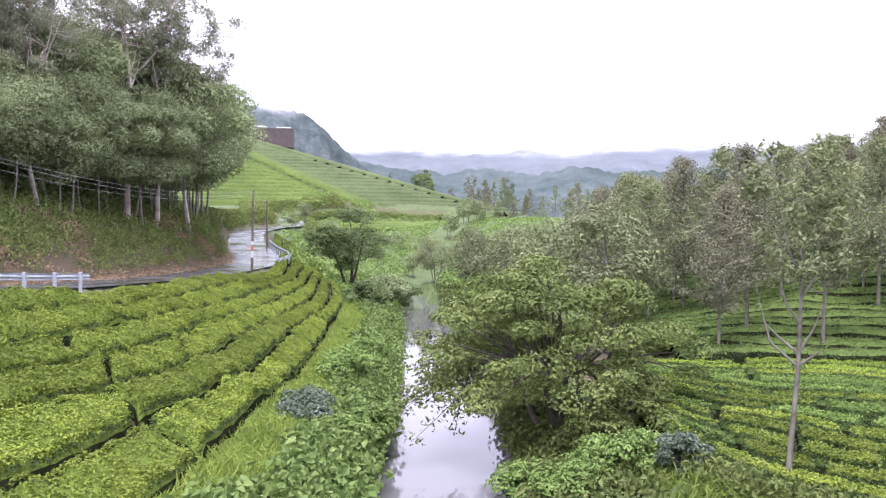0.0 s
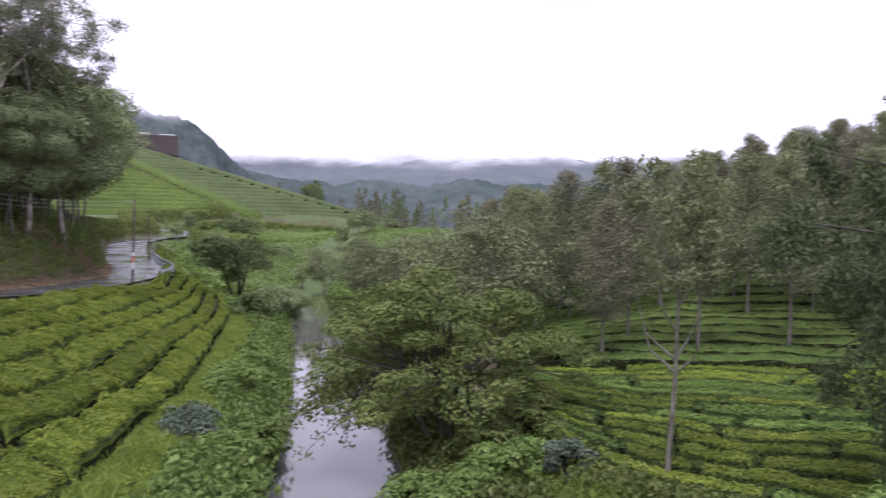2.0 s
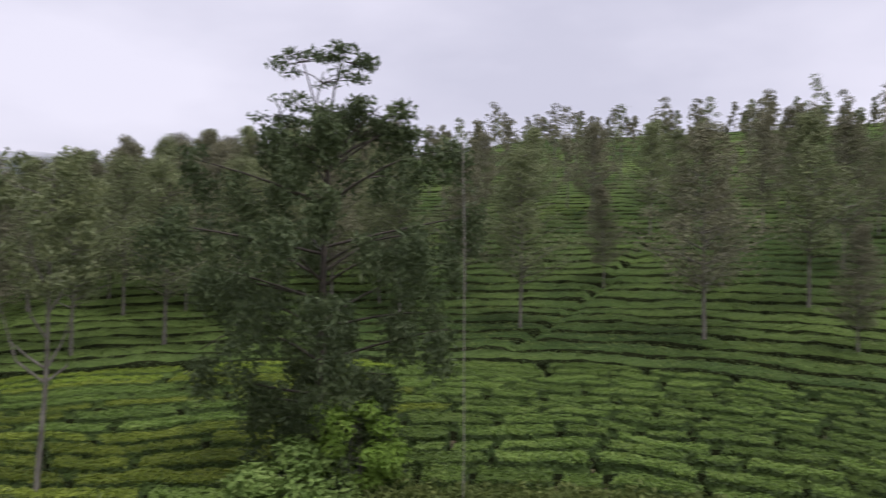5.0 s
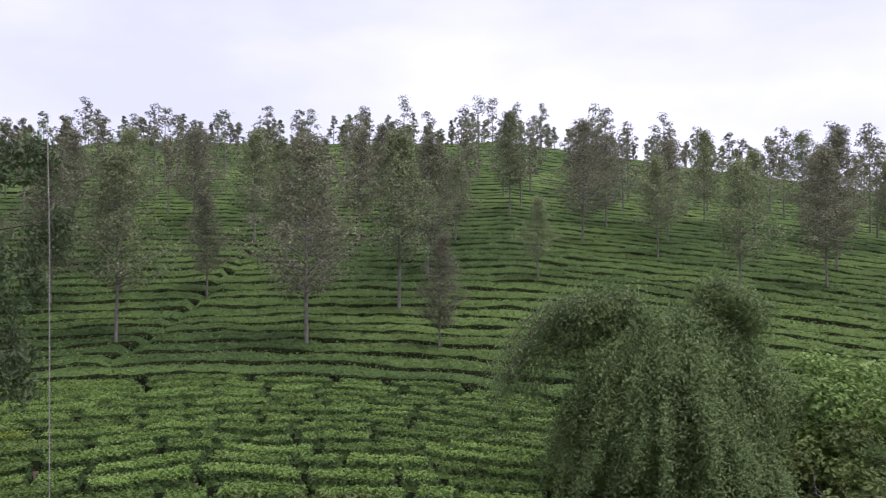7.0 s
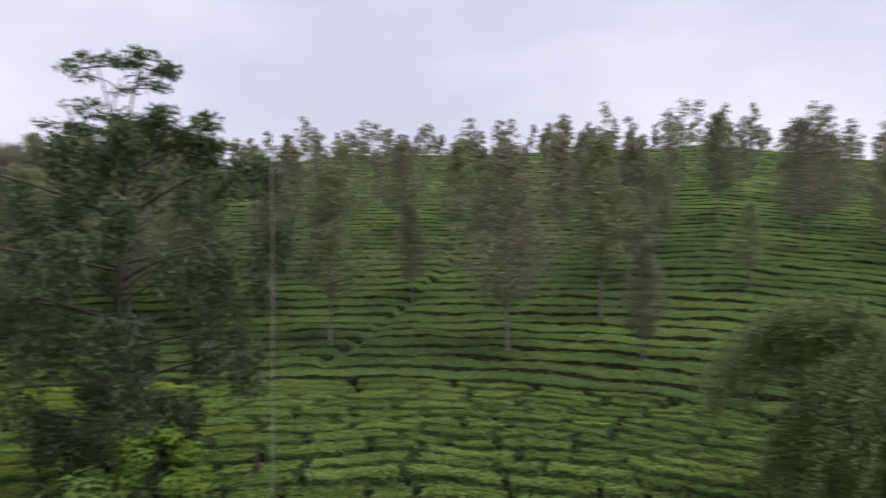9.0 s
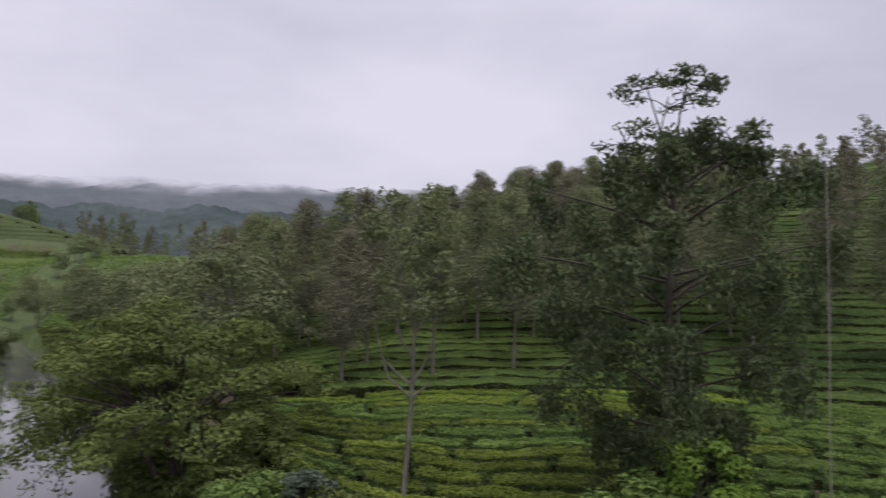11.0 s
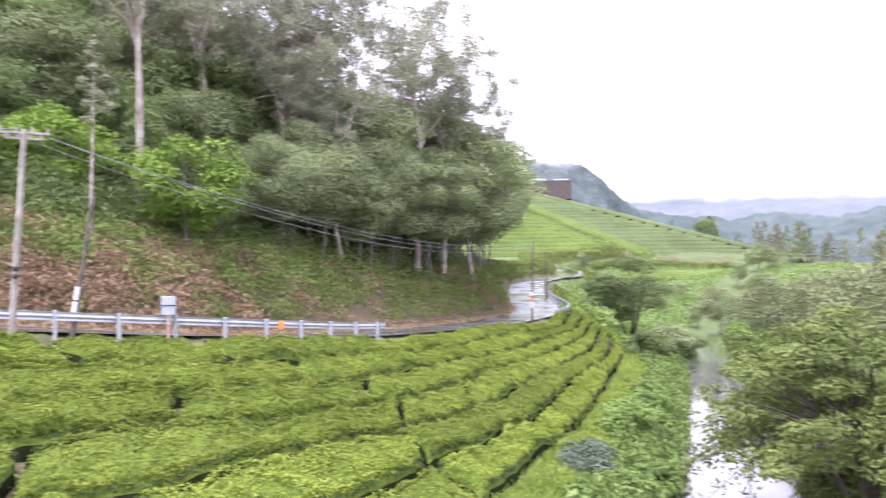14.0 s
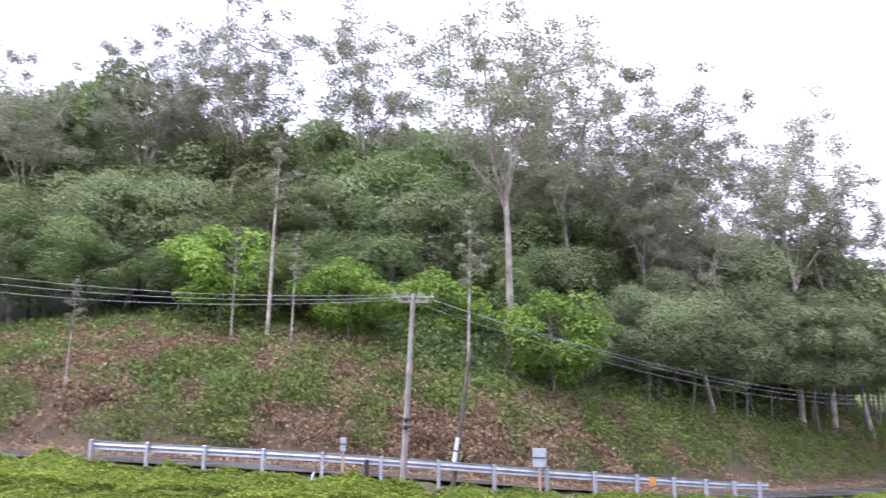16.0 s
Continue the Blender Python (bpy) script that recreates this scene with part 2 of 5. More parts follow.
def road_mat():
    m, n, l, b = base_mat("wet_asphalt")
    k, f = noise_node(n, l, 0.35, 5, 0.6), noise_node(n, l, 60, 4, 0.7)
    r = ramp(n, [(0.3, (0.045, 0.045, 0.05)), (0.7, (0.10, 0.10, 0.105))])
    l.new(k.outputs["Fac"], r.inputs["Fac"])
    l.new(r.outputs["Color"], b.inputs["Base Color"])
    q = ramp(n, [(0.4, (0.12,) * 3), (0.62, (0.38,) * 3)])
    l.new(k.outputs["Fac"], q.inputs["Fac"])
    l.new(q.outputs["Color"], b.inputs["Roughness"])
    b.inputs["Specular IOR Level"].default_value = 0.9
    u = n.new("ShaderNodeBump")
    u.inputs["Strength"].default_value, u.inputs["Distance"].default_value = 0.1, 0.004
    l.new(f.outputs["Fac"], u.inputs["Height"])
    l.new(u.outputs[0], b.inputs["Normal"])
    return m


def water_mat():
    m, n, l, b = base_mat("river_water")
    b.inputs["Base Color"].default_value = (0.14, 0.135, 0.135, 1)
    b.inputs["Roughness"].default_value = 0.06
    b.inputs["IOR"].default_value = 1.33
    b.inputs["Specular IOR Level"].default_value = 0.5
    c = n.new("ShaderNodeTexCoord")
    p = n.new("ShaderNodeMapping")
    p.inputs["Scale"].default_value = (1.6, 0.5, 1)
    k = n.new("ShaderNodeTexNoise")
    k.inputs["Scale"].default_value, k.inputs["Detail"].default_value = 1.3, 3
    l.new(c.outputs["Object"], p.inputs["Vector"])
    l.new(p.outputs["Vector"], k.inputs["Vector"])
    u = n.new("ShaderNodeBump")
    u.inputs["Strength"].default_value, u.inputs["Distance"].default_value = 0.12, 0.05
    l.new(k.outputs["Fac"], u.inputs["Height"])
    l.new(u.outputs[0], b.inputs["Normal"])
    return m


def ground_mat():
    """Meadow and soil: red cut earth where the 'earth' value of the sheet says so."""
    m, n, l, b = base_mat("meadow_ground")
    f, h = noise_node(n, l, 2.2, 5, 0.65), noise_node(n, l, 14, 4, 0.7)
    grass = ramp(n, [(0.3, (0.04, 0.068, 0.017)), (0.5, (0.08, 0.118, 0.03)), (0.7, (0.14, 0.16, 0.05))])
    soil = ramp(n, [(0.3, (0.05, 0.034, 0.023)), (0.7, (0.15, 0.088, 0.057))])
    l.new(f.outputs["Fac"], grass.inputs["Fac"])
    l.new(h.outputs["Fac"], soil.inputs["Fac"])
    v = n.new("ShaderNodeAttribute")
    v.attribute_name = "earth"
    c = mix_rgb(n, l, v.outputs["Fac"], grass.outputs["Color"], soil.outputs["Color"])
    l.new(c, b.inputs["Base Color"])
    b.inputs["Roughness"].default_value = 0.9
    u = n.new("ShaderNodeBump")
    u.inputs["Strength"].default_value, u.inputs["Distance"].default_value = 0.6, 0.12
    l.new(f.outputs["Fac"], u.inputs["Height"])
    l.new(u.outputs[0], b.inputs["Normal"])
    return m


M_ROAD, M_WATER, M_GROUND = road_mat(), water_mat(), ground_mat()


# ---- mesh helpers ----
def mesh_of(name, v, f, mat=None, smooth=False):
    me = bpy.data.meshes.new(name)
    v = np.asarray(v, dtype=np.float32)
    f = np.asarray(f, dtype=np.int32)
    k = f.shape[1]
    me.vertices.add(len(v))
    me.vertices.foreach_set("co", v.ravel())
    me.loops.add(f.size)
    me.loops.foreach_set("vertex_index", f.ravel())
    me.polygons.add(len(f))
    me.polygons.foreach_set("loop_start", np.arange(0, f.size, k, dtype=np.int32))
    me.polygons.foreach_set("use_smooth", np.full(len(f), smooth))
    me.update(calc_edges=True)
    if mat:
        me.materials.append(mat)
    return me


def part(name, me, mat, parent, label=""):
    if isinstance(me, bmesh.types.BMesh):
        d = bpy.data.meshes.new(name)
        me.to_mesh(d)
        me.free()
        me = d
    if mat and not me.materials:
        me.materials.append(mat)
    ob = new(name, me)
    ob.parent = parent
    return tagged(ob, label)


def join(pieces):
    """Several (verts, quads) as one."""
    v, f, o = [], [], 0
    for a, b in pieces:
        v.append(np.asarray(a, dtype=float))
        f.append(np.asarray(b, dtype=int) + o)
        o += len(a)
    return np.concatenate(v), np.concatenate(f)


def tube(path, radii, sides=6):
    """A tapered tube along a path, as verts and quads."""
    p, r = np.asarray(path, dtype=float), np.asarray(radii, dtype=float)
    t = np.gradient(p, axis=0)
    t /= np.linalg.norm(t, axis=1)[:, None] + 1e-9
    ref = np.where(np.abs(t[:, 2:3]) > 0.9, np.array([[1.0, 0, 0]]), np.array([[0, 0, 1.0]]))
    a = np.cross(t, ref)
    a /= np.linalg.norm(a, axis=1)[:, None]
    b = np.cross(t, a)
    ang = np.linspace(0, 2 * np.pi, sides, endpoint=False)
    v = p[:, None] + r[:, None, None] * (np.cos(ang)[None, :, None] * a[:, None] + np.sin(ang)[None, :, None] * b[:, None])
    n = len(p)
    i, j = np.meshgrid(np.arange(n - 1), np.arange(sides), indexing="ij")
    k = (j + 1) % sides
    f = np.stack([i * sides + j, i * sides + k, (i + 1) * sides + k, (i + 1) * sides + j], -1).reshape(-1, 4)
    cap = [[(n - 1) * sides + q for q in (0, 1, 2, 3)]] if sides >= 4 else []
    return v.reshape(-1, 3), np.concatenate([f, cap]) if cap else f


def leaves(centres, length, width, rng, droop=0.0, up=0.0, spread=0.35, face=None, lay=0.75):
    """One bent leaf (two quads sharing a midrib line) at every centre, turned at random."""
    c = np.asarray(centres, dtype=float)
    n = len(c)
    d = rng.normal(size=(n, 3))
    d[:, 2] -= droop
    d /= np.linalg.norm(d, axis=1)[:, None]
    q = rng.normal(size=(n, 3))
    q[:, 2] += up
    if face is not None:
        # leaves lie on the skin of their clump, like shingles
        q = 0.45 * q + 1.4 * face
        k = q / (np.linalg.norm(q, axis=1)[:, None] + 1e-9)
        d -= lay * k * (d * k).sum(1)[:, None]
        d /= np.linalg.norm(d, axis=1)[:, None] + 1e-9
    s = np.cross(d, q)
    s /= np.linalg.norm(s, axis=1)[:, None] + 1e-9
    u = np.cross(s, d)
    ln = length * (1 + spread * rng.uniform(-1, 1, (n, 1)))
    w = width * (1 + spread * rng.uniform(-1, 1, (n, 1)))
    tip, tail = c + d * ln * 0.5, c - d * ln * 0.5
    lift = u * w * 0.25
    v = np.stack([tail, c + s * w * 0.5 + lift, tip, c - s * w * 0.5 + lift], 1).reshape(-1, 3)
    return v, np.arange(4 * n).reshape(-1, 4)


def cloud(centre, radii, n, rng, shell=0.55):
    """Points in an ellipsoid, denser towards its skin."""
    d = rng.normal(size=(n, 3))
    d /= np.linalg.norm(d, axis=1)[:, None]
    return np.asarray(centre) + d * (shell + (1 - shell) * rng.uniform(0, 1, (n, 1)) ** 0.7) * np.asarray(radii)


def pad(c, r, flat, n, rng):
    """A leaf pad: a lumpy dome, thick on top and open below. Points and the way each faces."""
    d = rng.normal(size=(n, 3))
    d /= np.linalg.norm(d, axis=1)[:, None]
    d[:, 2] = np.where(rng.uniform(0, 1, n) < 0.78, np.abs(d[:, 2]), -0.5 * np.abs(d[:, 2]))
    lump = 1 + 0.16 * np.sin(4.1 * d[:, 0] + 3.3 * d[:, 1] * 2 + rng.uniform(0, 6)) + 0.1 * np.sin(9 * d[:, 1] + 7 * d[:, 2] + rng.uniform(0, 6))
    p = np.asarray(c) + d * (lump * (0.72 + 0.28 * rng.uniform(0, 1, n) ** 0.6))[:, None] * np.array([r, r, r * flat])
    return p, d + np.array([0, 0, 0.35])


def bend(a, b, k, rng, sag=0.0, steps=6):
    """A slightly crooked path from a to b."""
    a, b = np.asarray(a, dtype=float), np.asarray(b, dtype=float)
    t = np.linspace(0, 1, steps)[:, None]
    off = rng.normal(size=3) * k * np.linalg.norm(b - a)
    return a + (b - a) * t + off * np.sin(np.pi * t) + np.array([0, 0, sag]) * np.sin(np.pi * t)


def along(points, u):
    """The point at share u of a smooth line through points spaced evenly in u."""
    p = np.asarray(points, dtype=float)
    u = np.clip(np.asarray(u, dtype=float), 0, 1) * (len(p) - 1)
    i = np.clip(u.astype(int), 0, len(p) - 2)
    f = (u - i)[..., None]
    q = np.concatenate([[2 * p[0] - p[1]], p, [2 * p[-1] - p[-2]]])
    a, b, c, d = q[i], q[i + 1], q[i + 2], q[i + 3]
    return 0.5 * (2 * b + (c - a) * f + (2 * a - 5 * b + 4 * c - d) * f**2 + (3 * b - a - 3 * c + d) * f**3)


# ---- lie of the land ----
# outer edge of the road with its height, from behind the bend up the valley
ROAD = [(-82, -12, 10.6), (-62, -3, 9.6), (-47, 3, 8.8), (-36.5, 8, 8.35), (-29.5, 13, 8.05), (-23.1, 19.2, 7.66), (-18.6, 26.5, 7.1), (-16.7, 35.5, 6.55),
        (-16.4, 46, 6.25), (-16.9, 60, 5.85), (-17.2, 75, 5.75), (-16.6, 86.4, 6.25), (-20.75, 99.9, 7.0), (-25.5, 117.3, 8.0), (-29, 134.9, 9.35), (-29.5, 151.1, 10.2), (-27.7, 163.7, 10.8),
        (-30, 175.5, 11.95), (-33.6, 186.8, 12.8), (-30.7, 195.5, 13.9), (-19.2, 201, 14.6), (-7.5, 214.9, 13.9), (5.9, 225, 14.1)]
RS = 18 / 22
TEA_TOP = [(-50, -0.9), (-37.4, 5.7), (-29.4, 11.3), (-22.6, 17.6), (-17.7, 25.3), (-15.7, 35.5), (-15.5, 46), (-16.0, 60), (-16.2, 76), (-18.2, 94), (-23.4, 112), (-27.8, 136)]
TEA_FOOT = [(-24, -22), (-17, -9), (-11.8, 3), (-8.4, 13), (-7.0, 22), (-6.8, 31), (-7.0, 41), (-7.6, 55), (-9.3, 75), (-11.8, 94), (-15.4, 114), (-19.5, 136)]
HILL_C, HILL_R = (14.0, 17.0), 28.3
FIELD_AZ = (13, 20, 28, 38, 48, 60, 72, 86, 104)


def bearing(az, d):
    return d * math.sin(radians(az)), d * math.cos(radians(az))


FIELD_IN = [bearing(a, d) for a, d in zip(FIELD_AZ, (33, 25.5, 22.5, 22.3, 23, 23.5, 22.5, 21.5, 21))]


def polyline_dist(x, y, pts):
    """Distance to a line of points, the share along it, and the side (positive to its left)."""
    p = np.asarray(pts, dtype=float)[:, :2]
    best = np.full(x.shape, 1e9)
    share = np.zeros(x.shape)
    side = np.ones(x.shape)
    for i in range(len(p) - 1):
        a, e = p[i], p[i + 1] - p[i]
        t = np.clip(((x - a[0]) * e[0] + (y - a[1]) * e[1]) / (e @ e), 0, 1)
        dx, dy = x - a[0] - t * e[0], y - a[1] - t * e[1]
        d = np.hypot(dx, dy)
        m = d < best - 1e-6
        best, share = np.where(m, d, best), np.where(m, (i + t) / (len(p) - 1), share)
        side = np.where(m, np.sign(e[0] * dy - e[1] * dx), side)
    return best, share, side


ROAD_FINE = along(ROAD, np.linspace(0, 1, 90))
FOOT_FINE = along(TEA_FOOT + [(-20, 155), (-15, 174), (4, 190), (30, 200)], np.linspace(0, 1, 44))


def river_x(y):
    return np.interp(y, [-60, 0, 28, 46, 75, 105, 130, 170, 230, 400], [4, 1.0, 0.3, 0.1, -1.2, -3.3, -4.0, -1.0, 12, 40])


def river_half(y):
    return np.interp(y, [0, 100, 112, 124, 130], [2.65, 2.5, 2.0, 0.6, 0.02])


def ripple(x, y, s, seed=0.0):
    return (np.sin(x * s + 1.3 * np.sin(y * s * 0.7 + seed)) + np.sin(y * s * 1.1 + 1.7 * np.sin(x * s * 0.6 + 2 + seed))) * 0.5


BANK_W = [0, 0.7, 2.2, 4.5, 8, 14, 30, 60, 110, 200]
BANK_Z = [0, 0.2, 2.1, 3.8, 5.2, 6.8, 13, 26, 46, 65]


SPURS = (((-99, 272, 50.6), (-21, 211, 17.4), 0.42), ((-132, 366, 64.5), (9, 300, 21), 0.36))


def land(x, y):
    """Height of the ground, and how far it is bare earth."""
    x, y = np.asarray(x, dtype=float), np.asarray(y, dtype=float)
    rx, rh = river_x(y), river_half(y)
    dr, sr, side = polyline_dist(x, y, ROAD_FINE)
    zr = np.interp(sr, np.linspace(0, 1, len(ROAD_FINE)), ROAD_FINE[:, 2])
    df, sf, fside = polyline_dist(x, y, FOOT_FINE)
    zf = 2.2 + np.clip(y - 100, 0, 80) * 0.03
    left = side > 0
    # uphill of the road: verge, cut bank, wooded hill
    rise = np.interp(dr - 5.6, BANK_W, BANK_Z)
    fade = np.clip((sr - 0.66 * RS) / (0.14 * RS), 0, 1)
    up = zr + (rise * (1 - fade) + np.minimum(rise, 2.4) * fade) * (dr > 5.6) + np.where(dr > 9, ripple(x, y, 0.25) * 0.35, 0)
    # tea slope between the road and its foot
    s = df / (df + dr + 1e-6)
    slope = zf + (zr - 0.12 - zf) * s**0.9
    # bank down to the river
    e = np.clip((rx - rh - x) / np.maximum(rx - rh - x + df, 1e-3), 0, 1)
    bank = -0.5 + (zf + 0.5) * e**0.45 + ripple(x, y, 0.9) * 0.12 * e
    z = np.where(left, up, np.where(fside > 0, slope, bank))
    # right of the river: bank, level field, round hill
    r = np.hypot(x - HILL_C[0], y - HILL_C[1])
    h = np.minimum(r - HILL_R, (x - 11) - np.clip(y - 60, 0, 400) * 0.12)
    az = np.degrees(np.arctan2(x - 6, y))
    k = np.interp(az, [0, 15, 40, 55, 80, 98, 112, 150], [0.55, 0.8, 0.91, 0.94, 0.95, 0.66, 0.42, 0.25])
    hh = np.maximum(h, 0)
    hill = k * (0.17 * hh + 0.09 * np.maximum(hh - 14, 0)) * (hh < 1e9)
    hill = np.where(hh > 135, k * (0.26 * 135 - 1.26) + (hh - 135) * 0.03, hill)
    b = np.clip((x - rx - rh) / 5.0, 0, 1)
    right = -0.5 + 2.2 * b**0.6 + np.clip(x - rx - 8, 0, 40) * 0.012 + ripple(x, y, 0.8, 1) * 0.1 * b + hill
    right = np.maximum(right, np.where(y > 60, 1.0 + (y - 60) * 0.012, -9))
    z = np.where(x > rx + rh, right, z)
    z = np.where(np.abs(x - rx) <= rh, -0.6, z)
    on_spur = np.zeros(x.shape, dtype=bool)
    # the valley floor climbs to the far road
    head = np.clip((y - 128) / 45, 0, 1) * (~left) * np.clip((dr - 1.5) / 22, 0, 1)
    floor = np.interp(y, [128, 170, 195, 240], [3.0, 8.0, 12.6, 13.4])
    z = np.where(x > rx + rh, np.maximum(z, z * (1 - head) + floor * head), z * (1 - head) + np.minimum(floor, zr) * head)
    # two tea spurs that close the valley, and the rolling distance
    for (ax, ay, z0), (bx, by, z1), fall in SPURS:
        ex, ey = bx - ax, by - ay
        t = ((x - ax) * ex + (y - ay) * ey) / (ex * ex + ey * ey)
        tc = np.clip(t, -0.25, 1)
        d = np.hypot(x - ax - tc * ex, y - ay - tc * ey)
        crest = z0 + (z1 - z0) * tc
        spur = crest - fall * np.sqrt(d * d + 60) + fall * 7.7
        spur = np.where(left, np.minimum(spur, zr + np.maximum(dr - 5.8, 0) * 2.2), np.where(x > 20, spur, -9))
        on_spur |= (spur > z + 0.3) & (dr > 9)
        z = np.where(dr < 5.6, z, np.maximum(z, spur))
    dist = np.hypot(x, y)
    far = np.clip((dist - 400) / 400, 0, 1)
    z = z * (1 - far) + far * (14 + ripple(x, y, 0.012) * 9 + ripple(x, y, 0.031, 3) * 4)
    earth = np.where(left & (dr > 5.3) & (dr < 8.8) & (dist < 230), 0.8, 0.0)
    earth = np.where((~left) & (fside > 0) & (x < rx) & (y < 137), 0.75, earth)
    earth = np.where(on_spur & (dist < 380), 0.25, earth)
    earth = np.where((x > rx) & (x > np.interp(y, [q[1] for q in FIELD_IN[::-1]], [q[0] for q in FIELD_IN[::-1]]) - 0.3) & (h > -60) & (y < 70 + hh) & (dist < 230), 0.75, earth)
    return z, earth


def ground_z(x, y):
    return float(land(np.array([x]), np.array([y]))[0][0])


def spot(az, d):
    """The place at a bearing (degrees right of +y) and distance from the eye, on the ground."""
    x, y = d * math.sin(radians(az)), d * math.cos(radians(az))
    return x, y, ground_z(x, y)


# ---- ground, river, road ----
def build_ground():
    rr = np.concatenate([np.linspace(0.5, 12, 10), 12 * (260 / 12) ** (np.linspace(0, 1, 190)[1:]), 260 * (4500 / 260) ** (np.linspace(0, 1, 50)[1:])])
    aa = np.radians(np.linspace(-180, 180, 521))
    R_, A_ = np.meshgrid(rr, aa, indexing="ij")
    x, y = R_ * np.sin(A_), R_ * np.cos(A_)
    z, e = land(x, y)
    n, k = R_.shape
    i, j = np.meshgrid(np.arange(n - 1), np.arange(k - 1), indexing="ij")
    f = np.stack([i * k + j, i * k + j + 1, (i + 1) * k + j + 1, (i + 1) * k + j], -1).reshape(-1, 4)[:, ::-1]
    me = mesh_of("ground", np.stack([x, y, z], -1).reshape(-1, 3), f, M_GROUND, True)
    at = me.attributes.new("earth", "FLOAT", "POINT")
    at.data.foreach_set("value", e.ravel().astype(np.float32))
    tagged(new("ground", me), "green valley ground with grass and red earth", "ground", kind="structure")


def ribbon(points, left, right, steps, lift=0.0):
    """A strip along a line with heights, from left to right of it."""
    p = along(points, np.linspace(0, 1, steps))
    t = np.gradient(p[:, :2], axis=0)
    t /= np.linalg.norm(t, axis=1)[:, None]
    nrm = np.stack([-t[:, 1], t[:, 0]], -1)
    cols = np.linspace(left, right, 6)
    v = np.stack([np.concatenate([p[:, :2] + nrm * c, p[:, 2:3] + lift], 1) for c in cols], 1).reshape(-1, 3)
    i, j = np.meshgrid(np.arange(steps - 1), np.arange(5), indexing="ij")
    return v, np.stack([i * 6 + j, (i + 1) * 6 + j, (i + 1) * 6 + j + 1, i * 6 + j + 1], -1).reshape(-1, 4)


def build_river_road():
    ys = np.linspace(-60, 230, 120)
    c = river_x(ys)
    cols = np.linspace(-4.2, 4.2, 5)
    v = np.stack([np.stack([c + q, ys, np.zeros_like(ys)], -1) for q in cols], 1).reshape(-1, 3)
    i, j = np.meshgrid(np.arange(119), np.arange(4), indexing="ij")
    f = np.stack([i * 5 + j, i * 5 + j + 1, (i + 1) * 5 + j + 1, (i + 1) * 5 + j], -1).reshape(-1, 4)
    tagged(new("water", mesh_of("water", v, f, M_WATER, True)), "still pale river reflecting the grey sky", "water", kind="structure")
    v, f = ribbon(ROAD, 5.5, 0.0, 240, 0.05)
    tagged(new("road", mesh_of("road", v, f[:, ::-1], M_ROAD, True)), "wet grey asphalt road winding up the valley", "road", kind="structure")


build_ground()
build_river_road()


